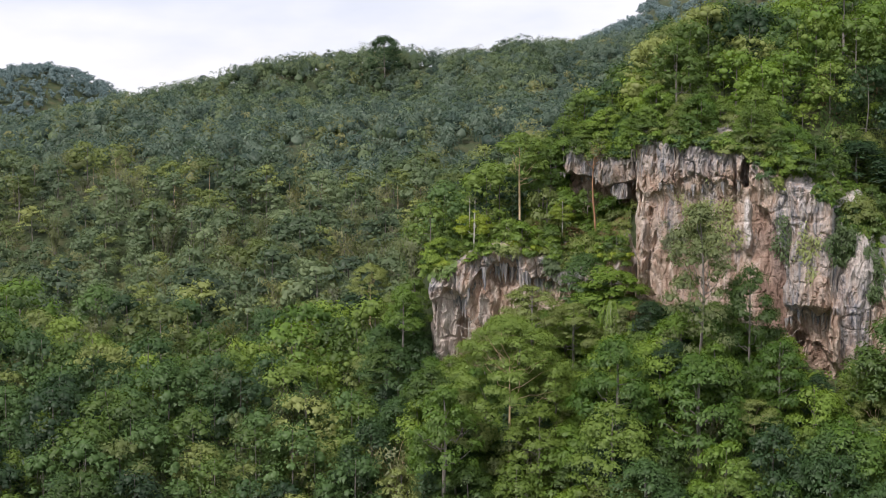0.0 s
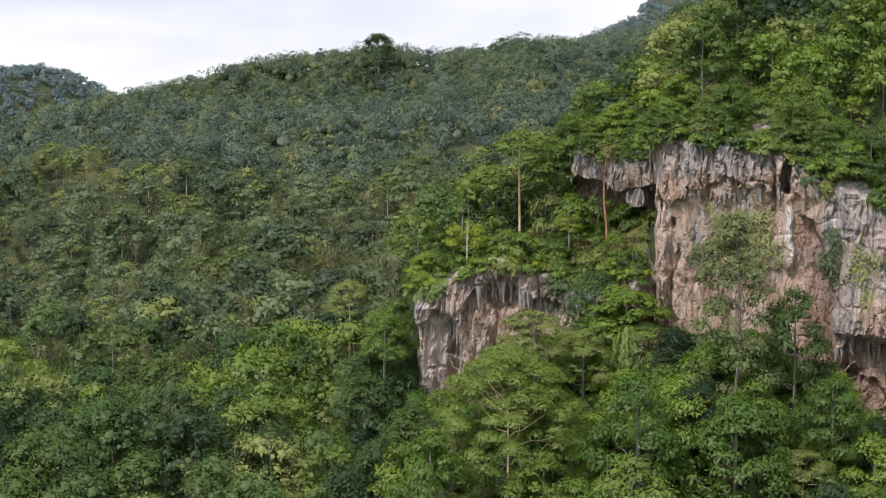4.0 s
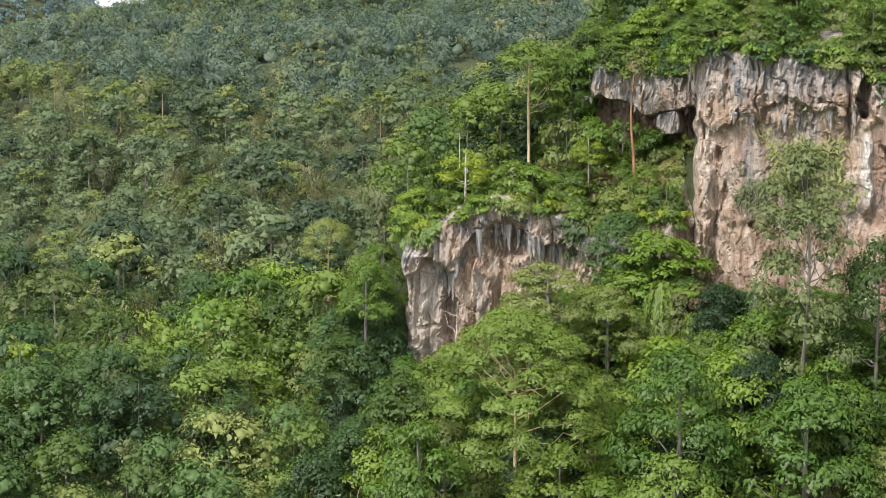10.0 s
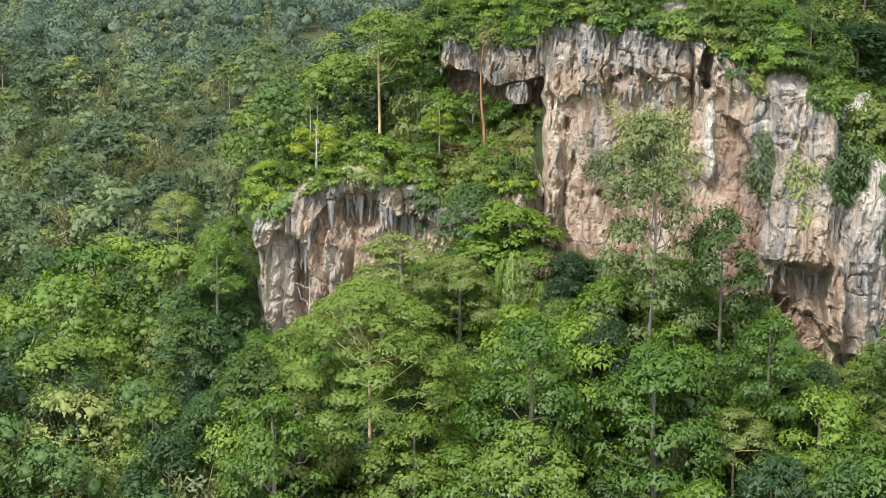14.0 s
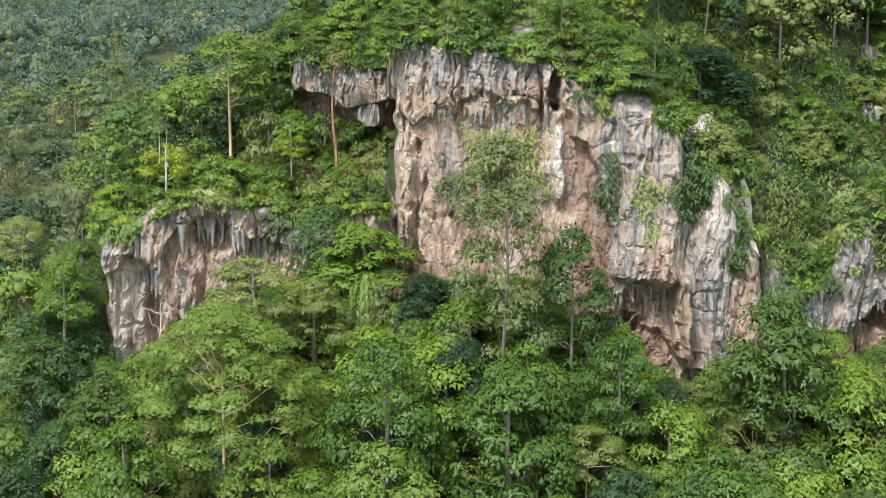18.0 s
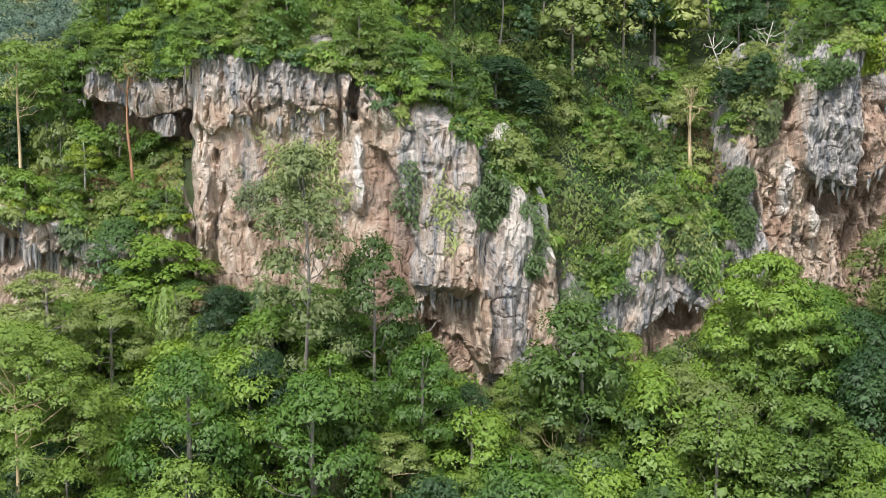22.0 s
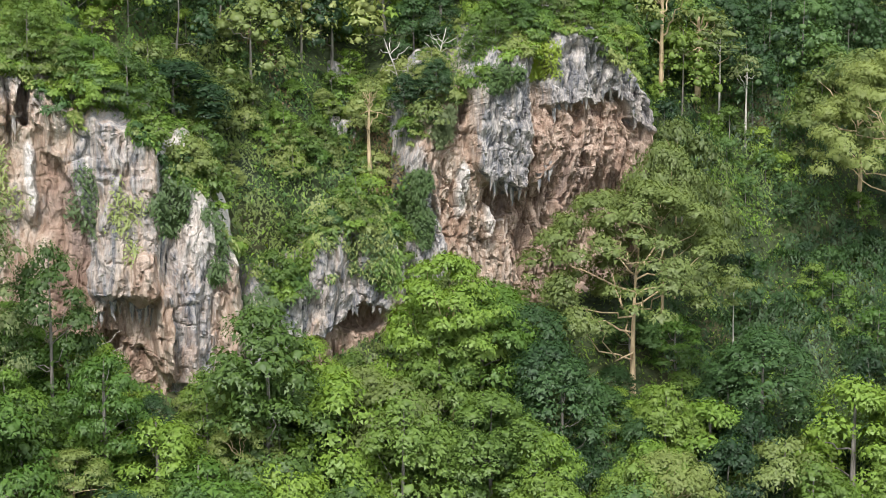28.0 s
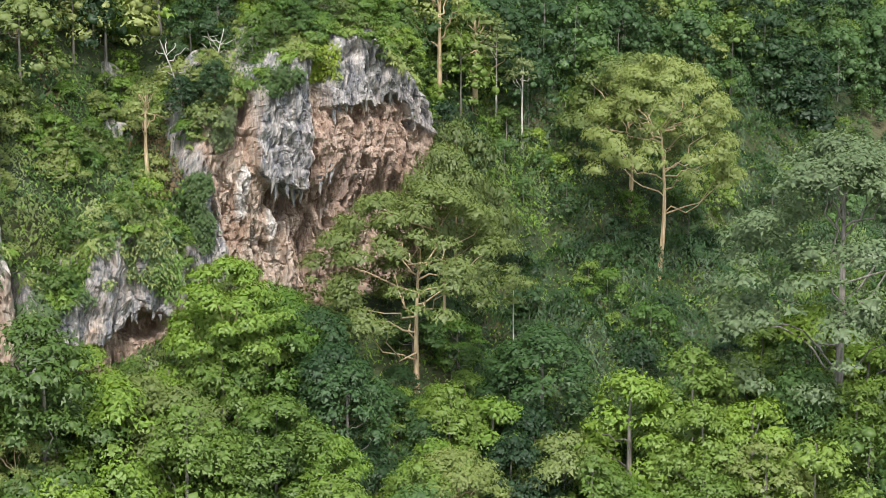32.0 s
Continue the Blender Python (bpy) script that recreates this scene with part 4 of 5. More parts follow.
def join_rest():
    """The rest of the forest: lighter plants of the same kinds, joined by leaf and bark."""
    shapes, crowns, woods, tones = {}, {}, {}, {}
    r = np.random.default_rng(77)
    for kind, x, y, h, z in REST:
        i = int(r.integers(3)) + (3 if y > 165 else 0)
        if (kind, i) not in shapes:
            if kind == "bamboo":
                canes, crown = bamboo_shape(300 + i, n_leaves=1250, size=0.36, n_canes=14)
                shapes[kind, i] = (9.0, canes, crown, "bamboo", "grey")
            else:
                leaf, bark, height, width, bare, n_clumps, n_leaves, clump, size, flat, spread, girth, limbs = SPECIES[kind]
                far = i > 2
                bare, girth = min(bare, 0.3), girth * 0.6
                rng, trunk, arms, c, rad = tree_shape(500 + i, height, width, bare, 26 if far else 44, clump * (1.2 if far else 1.0), spread, girth, 2)
                shapes[kind, i] = (height, joined([trunk] if far else [trunk, *arms]), clumps(rng, c, rad, 720 if far else 1350, size * (1.3 if far else 1.1), flat * 1.3 if far else flat + 0.3, broad=0.6, loose=0.25 if far else 0.32, broad_size=1.7 if far else 1.5, fill=0.38), leaf, bark)
        height, wood, crown, leaf, bark = shapes[kind, i]
        # beyond y 165 the leaf tone turns bluer, partly as painted haze
        leaf = "valley" if y > 165 and leaf in ("deep", "mid", "bright") else leaf
        s, a = h / height, r.uniform(0, 6.28)
        turn = np.array([[np.cos(a), -np.sin(a), 0], [np.sin(a), np.cos(a), 0], [0, 0, 1]]) * s * np.array([1.05, 1.05, 1])
        spin = np.array([[np.cos(a), -np.sin(a), 0], [np.sin(a), np.cos(a), 0], [0, 0, 1]])
        crowns.setdefault(leaf, []).append((np.concatenate([crown[0][:, :3] @ turn.T + (x, y, z), crown[0][:, 3:] @ spin.T], 1), crown[1]))
        tones.setdefault(leaf, []).append(np.full(len(crown[0]), r.uniform(0, 1)))
        woods.setdefault(bark, []).append((wood[0] @ turn.T + (x, y, z), wood[1]))
    for leaf, pieces in crowns.items():
        me = toned(mesh_of("woods", *joined(pieces), WOODS_LEAF[leaf]), np.concatenate(tones[leaf]))
        tagged(new("woods", me), "dense mixed forest canopy covering the hillside", "woods", kind="stuff")
    for bark, pieces in woods.items():
        tagged(new("woods_trunks", mesh_of("woods_trunks", *joined(pieces), BARK[bark], True)), "trunks standing in the hillside forest", "woods", kind="stuff")


# how high the canopy stands before the rock: height of its line where it meets the cliffs
CANOPY_X = [-60, -36, -34, -28, -20, -18, -9, -7, 5, 8, 10, 12, 15, 18, 21, 26, 28, 34, 37, 39, 42, 46, 50, 53, 55, 72, 75, 120]
CANOPY_Z = [58, 40, 36.5, 40, 44, 46, 46, 45, 45, 46, 42, 40.5, 37.5, 39.5, 41.5, 41.5, 40, 40, 43, 45.5, 45, 43.5, 44, 42, 33, 33, 36, 40]


def room_under(x, y):
    """Height that a plant may have at (x, y) and leave the rock behind it bare."""
    yc = float(cliff_y(x))
    if y > yc + 0.5:
        return 99.0
    f = max(y, 20.0) / yc
    return 60 + (float(np.interp(x / f, CANOPY_X, CANOPY_Z)) - 60) * f - float(ground_z(x, y))


# ---- single trees ----
plant("slender", -24.1, 128.5, 9.9, 7.9, 55.2)
plant("sparse", -14.0, 126.5, 10.8, 4.4, 53.3)
plant("pale", -30.4, 127.0, 3.6, 1.2, 53.2)
plant("pale", -29.7, 127.3, 3.4, 1.2, 53.2)
plant("lime", -28.7, 122.2, 4.4, 4.4, 50.8)
plant("lime", -18.0, 125.0, 3.6, 3.0, 52.8)
plant("lime", 7.1, 113.6, 4.6, 4.3, 60.8)
plant("grey", 0.6, 99.0, 19.4, 8.4, 38.2)
plant("bright", 2.4, 96.0, 7.6, 6.4, 35.0)
plant("dark", -1.8, 96.8, 6.6, 5.4, 36.0)
plant("round", 5.8, 100.0, 10.2, 6.4, 40.2)
plant("bright", -10.7, 115.5, 6.4, 9.0, 42.6)
plant("dark", -14.1, 117.5, 7.0, 6.2, 43.4)
plant("broad", -19.7, 100.0, 17.0, 15.5, 27.8, 1.0)
plant("olive", -24.6, 97.0, 9.0, 8.0, 27.5)
plant("round", -15.5, 95.0, 8.0, 7.0, 28.0)
plant("olive", -13.9, 108.0, 6.6, 6.8, 38.5)
plant("olive", -20.5, 110.0, 6.6, 6.2, 38.6)
plant("round", 20.1, 97.0, 13.8, 10.8, 31.7)
plant("bare", 34.6, 119.0, 8.8, 4.4, 53.0)
plant("pale", 23.2, 126.0, 6.5, 3.0, 60.6)
plant("lanky", 36.1, 103.0, 18.4, 9.2, 30.0)
plant("giant", 56.3, 110.0, 23.2, 20.0, 30.6, 0.4)
plant("umbrella", 61.0, 114.5, 20.6, 9.5, 35.8)
plant("umbrella", 66.7, 122.0, 25.0, 12.0, 33.4)
plant("bare", 77.8, 138.0, 15.2, 10.5, 55.2)
plant("bare", 72.3, 136.0, 16.0, 7.5, 58.4)
plant("pale", 81.7, 134.0, 11.5, 3.8, 53.4)
plant("pale", 79.4, 136.0, 11.0, 3.2, 57.6)
plant("umbrella", 91.6, 128.0, 20.5, 16.0, 45.0)
plant("giant", 88.7, 118.0, 24.2, 17.2, 41.5, 2.2)
plant("hoary", 85.3, 88.0, 27.0, 23.0, 31.8)
plant("dark", 125.8, 140.0, 15.0, 14.4, 54.0)
plant("dark", 63.1, 100.0, 9.6, 10.4, 31.8)
plant("pale", 65.0, 108.0, 7.5, 1.6, 38.0)
plant("dark", 140.0, 150.0, 18.0, 16.9, 54.0)
plant("round", 35.7, 92.0, 9.0, 8.8, 30.4)
plant("round", 29.1, 92.0, 12.0, 9.4, 27.8)
plant("bright", 9.0, 96.0, 7.2, 6.0, 36.0)
plant("bright", 1.4, 92.0, 10.4, 9.0, 31.6)
plant("bright", -7.1, 93.0, 10.0, 8.4, 33.2)
plant("round", -39.0, 125.0, 12.2, 6.6, 30.6)
plant("dark", -38.9, 118.0, 8.0, 7.6, 33.2)
plant("dark", -63.6, 125.0, 11.6, 9.1, 22.6)
plant("umbrella", -47.8, 140.0, 8.0, 6.0, 39.0)
plant("olive", -18.3, 106.0, 6.4, 7.4, 41.0)
plant("round", -6.9, 88.0, 10.8, 9.0, 26.6)
plant("bright", -25.1, 92.0, 10.0, 7.8, 27.6)


plant("dark", -171.0, 565.0, 17.0, 17.0, 105.5)
plant("dark", -262.0, 580.0, 9.0, 11.0, 85.0)
plant("bright", -33.0, 121.8, 4.6, 5.6, 47.0)
plant("bright", 12.5, 112.5, 5.0, 8.5, 57.0)
plant("dark", 17.0, 115.5, 6.0, 9.0, 57.5)


plant("bright", -8.3, 118.6, 5.0, 4.6, 62.0)
plant("round", -6.4, 117.4, 5.4, 5.4, 62.6)
plant("bush", -8.6, 117.6, 2.6, 3.4, 62.4)
plant("dark", -9.2, 124.0, 6.0, 5.4, 61.0)
plant("round", -19.6, 135.4, 5.6, 5.2, 61.6)
plant("bright", -16.2, 135.6, 5.0, 5.6, 61.8)
plant("dark", -12.6, 135.6, 5.6, 5.4, 61.4)
plant("shrub", -20.2, 133.2, 2.6, 3.6, 61.2)
plant("bush", -19.0, 132.2, 2.4, 3.2, 61.8)
plant("shrub", -17.2, 131.2, 2.2, 3.2, 62.0)
plant("bush", -13.6, 131.0, 2.0, 3.0, 62.0)
plant("dark", -5.4, 109.8, 5.5, 5.0, 40.0)
plant("dark", -1.0, 109.0, 5.0, 5.0, 40.4)
plant("round", 1.8, 108.4, 5.2, 5.0, 40.5)
plant("dark", -36.0, 119.6, 7.5, 5.0, 36.0)
plant("round", -36.2, 121.4, 6.5, 5.0, 40.0)
plant("bright", -35.6, 118.4, 4.5, 3.6, 34.0)
plant("bright", -20.8, 132.6, 6.5, 5.0, 57.0)
plant("round", -22.6, 134.0, 8.0, 6.0, 56.5)
plant("bush", -18.6, 129.6, 4.2, 5.0, 53.6)
plant("shrub", -15.6, 130.2, 4.0, 4.6, 53.8)
plant("bush", -12.4, 130.4, 3.4, 4.4, 53.4)
plant("scrub", -20.6, 128.6, 4.4, 5.4, 53.4)
plant("bright", -36.4, 116.6, 6.5, 5.0, 39.5)
plant("round", -38.6, 116.6, 6.5, 6.0, 33.0)
plant("dark", 53.2, 107.6, 4.6, 5.0)
plant("round", 59.4, 107.0, 4.4, 5.0)
plant("dark", 50.8, 104.8, 5.0, 5.4)
plant("bright", 61.8, 112.5, 5.2, 5.4)
plant("dark", 57.6, 113.4, 5.4, 6.0)
plant("scrub", 31.4, 120.6, 2.4, 3.0, 53.6)
plant("shrub", 34.2, 120.8, 2.2, 2.8, 54.0)
plant("scrub", 35.6, 125.4, 2.6, 3.4, 58.2)
plant("bush", -10.1, 112.0, 5.4, 3.6, 39.4)
plant("bush", -6.9, 111.0, 3.6, 4.2, 38.6)
plant("drybush", -7.9, 113.5, 2.6, 4.4, 41.6)


def weeping_bush(x, y, z, wide, high, leaf, label, seed, strands=46):
    """Long leafy shoots that arch out of one root and hang down."""
    rng = np.random.default_rng(seed)
    root = tagged(new("weeping_bush"), label, "bush")
    k = np.linspace(0, 1, 9)
    stems, at, face = [], [], []
    for _ in range(strands):
        a, r, f = rng.uniform(0, 2 * np.pi), 0.5 * wide * rng.uniform(0.25, 1.0), rng.uniform(0.55, 1.0)
        line = np.stack([np.cos(a) * r * k, np.sin(a) * r * k * 0.7 - 0.3 * k, high * (f + 0.30 * np.sin(np.pi * np.minimum(k * 1.3, 1)) - f * rng.uniform(0.7, 1.05) * k**2.2)], 1)
        line[1:] += rng.normal(0, 0.06, (8, 3))
        stems.append(tube(line, 0.03 * (1.1 - k), 4))
        m = 110
        g = rng.uniform(0.12, 1, m)
        at.append(np.stack([np.interp(g, k, line[:, i]) for i in range(3)], 1) + rng.normal(0, 0.11, (m, 3)))
        face.append(np.tile([np.cos(a) * 0.7, np.sin(a) * 0.7 - 0.3, 0.5], (m, 1)))
    tagged(part("stems", mesh_of("stems", *joined(stems), BARK["grey"], True), root), kind="stuff")
    part("crown", mesh_of("crown", *leaves(rng, np.concatenate(at), np.concatenate(face), 0.30, 0.9, 0.22), LEAF[leaf]), root)
    root.location = (x, y, z)


weeping_bush(-10.0, 110.6, 39.6, 4.6, 4.6, "bright", "bright green weeping bush with long hanging shoots", 71)
weeping_bush(-7.4, 109.8, 38.6, 4.0, 3.6, "bright", "bright green weeping bush with long hanging shoots", 72)
weeping_bush(-2.2, 107.4, 38.2, 4.4, 5.6, "deep", "dark green climber hanging over the foot of the rock", 73)
for bx, by, bz, bh, bk in ((-6.8, 112.2, 41.6, 3.2, "drybush"), (-5.0, 111.4, 41.4, 3.0, "scrub"), (-3.4, 110.6, 41.2, 3.6, "dark"), (-1.4, 110.2, 41.4, 2.8, "drybush"), (-6.2, 110.6, 40.0, 3.0, "dark"), (3.4, 108.8, 40.6, 4.6, "bright"), (-8.4, 113.4, 42.0, 3.4, "dark")):
    plant(bk, bx, by, bh, bh * 1.3, bz)


def snag(x, y, z, high, seed, lean=0.0):
    """A dead, bleached little tree: crooked stem and bare limbs."""
    rng = np.random.default_rng(seed)
    root = tagged(new("dead_tree"), "bleached dead tree with crooked bare limbs", "tree")
    k = np.linspace(0, 1, 9)
    stem = np.stack([lean * high * k + rng.normal(0, 0.05, 9).cumsum() * high * 0.12, rng.normal(0, 0.04, 9).cumsum() * high * 0.1, high * k - 0.5], 1)
    part("trunk", mesh_of("trunk", *tube(stem, 0.075 * (1.05 - 0.85 * k) + 0.012, 6), BARK["pale"], True), root)
    for i in range(8):
        f, a = rng.uniform(0.3, 0.95), rng.uniform(0, 6.28)
        start = np.array([np.interp(f, k, stem[:, j]) for j in range(3)])
        s = np.linspace(0, 1, 6)
        way = start + s[:, None] * np.array([np.cos(a), np.sin(a) * 0.5, rng.uniform(0.2, 0.9)]) * high * rng.uniform(0.2, 0.42) + np.vstack([np.zeros(3), rng.normal(0, 0.05, (5, 3)) * high * 0.5])
        part("limb", mesh_of("limb", *tube(way, 0.034 * (1 - 0.8 * s) + 0.008, 5), BARK["pale"], True), root)
    root.location = (x, y, z)


snag(9.2, 103.6, 36.6, 7.0, 1, -0.12)
snag(2.9, 114.0, 62.6, 3.6, 2, 0.1)
snag(39.0, 122.5, 60.6, 5.5, 3, -0.35)
snag(41.5, 122.5, 62.2, 5.0, 4, 0.3)
snag(-29.0, 119.6, 36.2, 6.0, 5, 0.05)


# ---- forest ----
def forest():
    rng = random.Random(21)
    # slope below the rock and the near part of the side valley
    y = 70.0
    while y < 121:
        x = -0.62 * y - 34
        while x < 1.05 * y + 26:
            px, py = x + rng.uniform(-1.7, 1.7), y + rng.uniform(-1.7, 1.7)
            h = rng.uniform(6.5, 12.0)
            room = room_under(px, py)
            if py < float(cliff_y(px)) - 1.5 and room > 1.2 and py > 0.9 * abs(px) - 18:
                kind = rng.choices(["round", "dark", "bright", "umbrella", "olive", "grey", "bamboo"], [30, 20, 34, 5, 7, 2, 2])[0]
                h = min(h, room * rng.uniform(0.8, 1.0))
                if px < -34 and (kind == "bright" or (kind == "round" and rng.random() < 0.35)):
                    kind = "dark"
                if px > 64 and py > 96:
                    x += rng.uniform(4.0, 5.6)
                    continue
                if h < 3.6:
                    plant(rng.choice(["shrub", "bush", "scrub"]), px, py, max(h, 1.4) * 0.8)
                elif py > 82 and px > -0.36 * py:
                    plant(kind, px, py, h)
                else:
                    REST.append((kind, px, py, h, float(ground_z(px, py))))
            x += rng.uniform(4.0, 5.6)
        y += 4.4
    # above the rock
    y = 108.0
    while y < 215:
        x = -64.0
        while x < 170:
            px, py = x + rng.uniform(-1.8, 1.8), y + rng.uniform(-1.8, 1.8)
            back = py - float(cliff_y(px))
            ledge = -36 < px < -7 and py < 136.5
            slope = (9 < px < 40 and back < 11) or (px > 64 and back < 12)
            if back > 2.0 and px > -36 - 0.13 * (py - 120) and not ledge and not slope and abs(px) < 0.98 * py + 22:
                kind = rng.choices(["round", "dark", "bright", "umbrella", "olive", "grey"], [32, 30, 24, 5, 6, 3])[0]
                if px > 64:
                    kind = rng.choices(["dark", "round", "umbrella"], [70, 18, 12])[0]
                h = rng.uniform(6.5, 11.5) * (0.62 if back < 7 else 1.0)
                if back < 8.6:
                    plant(kind, px, py, h)
                else:
                    REST.append((kind, px, py, h, float(ground_z(px, py))))
                if 5 < back < 34:
                    REST.append((rng.choice(["round", "bright", "dark"]), px + 2.3, py - 2.0, rng.uniform(2.6, 4.6), stand_z(px + 2.3, py - 2.0) - 0.4))
            x += rng.uniform(4.2, 5.8)
        y += 4.8 if y < 190 else 8
    # mounds of climbers on low trees beyond the last cliff
    y = 95.0
    while y < 172:
        x = 61.0
        while x < 0.95 * y + 24:
            px, py = x + rng.uniform(-1.5, 1.5), y + rng.uniform(-1.5, 1.5)
            if not (abs(px - 88.7) < 3.4 and 104 < py < 119) and not (px < 66 and py > 110):
                low = py < 138
                kind = rng.choices(["dark", "round", "bright"], [62, 24, 14] if px + py < 222 else [88, 10, 2])[0]
                REST.append((kind, px, py, rng.uniform(2.4, 5.8) if low else rng.uniform(5, 9), stand_z(px, py) - (1.0 if low else 0.3)))
            x += rng.uniform(3.6, 5.4)
        y += 4.0
    # side valley
    y = 112.0
    while y < 300:
        x = -0.70 * y - 16
        while x < -36 - 0.13 * (y - 120):
            px, py = x + rng.uniform(-2, 2), y + rng.uniform(-2, 2)
            if py > 118 or px < -38:
                kind = rng.choices(["round", "dark", "bright", "umbrella", "olive", "grey", "bamboo"], [30, 16, 16, 6, 12, 3, 30])[0]
                REST.append((kind, px, py, rng.uniform(4.5, 13.5), float(ground_z(px, py))))
                qx, qy = px + rng.uniform(2, 4), py + rng.uniform(-3, 1)
                REST.append((rng.choice(["round", "dark", "bamboo", "olive", "bright"]), qx, qy, rng.uniform(2.5, 4.5), float(ground_z(qx, qy)) - 0.5))
            x += rng.uniform(4.8, 7.0) * (1 + (y - 112) / 450)
        y += 5.2 * (1 + (y - 112) / 450)


def shrubs():
    rng = random.Random(33)

    def some(n, x0, x1, y0, y1, kinds, low, high, sink=0.2):
        for _ in range(n):
            x = rng.uniform(x0, x1)
            y = float(cliff_y(x)) + rng.uniform(y0, y1)
            plant(rng.choice(kinds), x, y, rng.uniform(low, high), None, stand_z(x, y) - sink)

    some(12, -35, -18, 3.0, 6.0, ["shrub", "bush", "scrub", "bush"], 1.2, 2.4)       # on the brow of the lower cliff
    some(30, -34, -9, 4.0, 12.0, ["bush", "shrub", "scrub", "drybush"], 1.2, 2.2)   # on the ledge
    some(6, -8, 8, 3, 5.0, ["shrub", "bush", "scrub"], 1.6, 3.0)                 # on the brow of the high wall
    some(6, 8, 15, 4, 7, ["shrub", "bush", "scrub"], 1.6, 3.2)
    some(56, 14.5, 38.5, 5.4, 13.0, ["scrub", "shrub", "bush", "scrub", "olive"], 1.3, 2.8)
    some(4, 22, 37, 6.9, 8.5, ["scrub", "shrub", "bush"], 1.0, 1.8)
    some(8, 38, 63, 5, 8.0, ["shrub", "scrub", "bush"], 1.6, 3.2)
    some(20, -18, -8, -6.0, -0.5, ["scrub", "shrub", "drybush"], 1.2, 2.4)
    some(24, -4, 40, -6.0, -1.6, ["scrub", "shrub", "bush", "drybush"], 1.0, 1.8)


def bare_rock(x, z):
    """Patches of the upper slope where nothing grows."""
    return (np.hypot((x - 20.7) / 1.5, (z - 51.8) / 2.6) < 1) | (np.hypot((x - 22.6) / 0.9, (z - 55.0) / 1.4) < 1)


THICKET = {}


def brow_plants():
    """Shrubs and hanging leaves along the upper edges of the rock."""
    rng, r = np.random.default_rng(12), random.Random(12)
    at = []
    for sheet in BROW:
        cols, rows_ = sheet.shape[:2]
        wide = sheet[-1, 0, 0] - sheet[0, 0, 0]
        for _ in range(int(wide * 1.1)):
            p = sheet[r.randrange(cols), min(5 + int(abs(r.gauss(0, 5))), rows_ - 1)]
            if not bare_rock(p[0], p[2]):
                plant(r.choice(["shrub", "bush", "scrub", "shrub", "bush"]), float(p[0]), float(p[1]) + 0.2, r.uniform(1.3, 2.9), None, float(p[2]) - 0.3)
        if sheet[0, 0, 0] < -30:
            for _ in range(12):
                p = sheet[r.randrange(cols // 2), r.randrange(5, 10)]
                plant(r.choice(["bush", "bright", "shrub"]), float(p[0]), float(p[1]), r.uniform(1.8, 3.4), None, float(p[2]) - 0.3)
        if sheet[0, 0, 2] > 55 or sheet[-1, 0, 2] > 55:
            for _ in range(int(wide * 0.75)):
                p = sheet[r.randrange(cols), r.randrange(6, 11)]
                if not (13.5 < p[0] < 37):
                    plant(r.choice(["bright", "round", "dark", "bright", "round", "olive"]), float(p[0]), float(p[1]), r.uniform(3.2, 5.6), None, float(p[2]) - 0.4)
        kinds = ["bright", "lime", "bright", "olive", "mid"] if sheet[0, 0, 0] < -30 else ["bright", "mid", "mid", "deep", "olive"]
        for _ in range(int(wide * (2.6 if sheet[0, 0, 0] < 5 else 1.7))):
            i, j = r.randrange(cols), min(int(abs(r.gauss(3, 5))), rows_ - 1)
            p = sheet[i, j]
            if bare_rock(p[0], p[2]) or wave(np.array([p[0]]), np.array([0.0]), 75, 0.5)[0] < -0.55:
                continue
            size = r.uniform(0.45, 1.0)
            c = p + np.array([0, -0.35 * size, 0.25 * size]) + rng.normal(0, 0.55 * size, (5, 3)) * np.array([1.3, 0.8, 0.8])
            THICKET.setdefault(r.choice(kinds), []).append(clumps(rng, c, rng.uniform(0.5, 0.9, 5) * size, int(300 * size) + 60, 0.19, 0.6))
        m = int(wide * 1100)
        i, j = rng.integers(0, cols, m), np.minimum(np.abs(rng.normal(3, 7, m)).astype(int), rows_ - 1)
        p = sheet[i, j] + rng.normal(0, 0.22, (m, 3)) + np.array([0, -0.1, 0.18])
        p = p[~bare_rock(p[:, 0], p[:, 2]) & (wave(p[:, 0], p[:, 2], 71, 0.45) + 0.5 * wave(p[:, 0], p[:, 2], 73, 1.2) > np.where(j > 5, -0.5, 0.15))]
        at.append(p)
    for leaf, pieces in THICKET.items():
        tagged(new("thicket", mesh_of("thicket", *joined(pieces), LEAF[leaf])), "leafy thicket hanging over the cliff edge", "thicket", kind="stuff")
    for leaf, spots in GREEN.items():
        spots = np.concatenate(spots)
        v, q = leaves(rng, spots, np.tile([0, -0.8, 0.6], (len(spots), 1)), 0.26, 0.6)
        tagged(new("creepers", mesh_of("creepers", v, q, LEAF[leaf])), "climbers and tufts rooted in the rock face", "creepers", kind="stuff")
    at = np.concatenate(at)
    kind = wave(at[:, 0], at[:, 2], 72, 0.3) + rng.normal(0, 0.35, len(at))
    for leaf, pick in (("olive", kind < -0.3), ("mid", (kind >= -0.3) & (kind < 0.25)), ("bright", kind >= 0.25)):
        v, q = leaves(rng, at[pick], np.tile([0, -0.6, 0.8], (pick.sum(), 1)), 0.25, 0.6)
        tagged(new("creepers", mesh_of("creepers", v, q, LEAF[leaf])), "creepers and grass spilling over the cliff edge", "creepers", kind="stuff")


forest()
shrubs()
brow_plants()
join_rest()


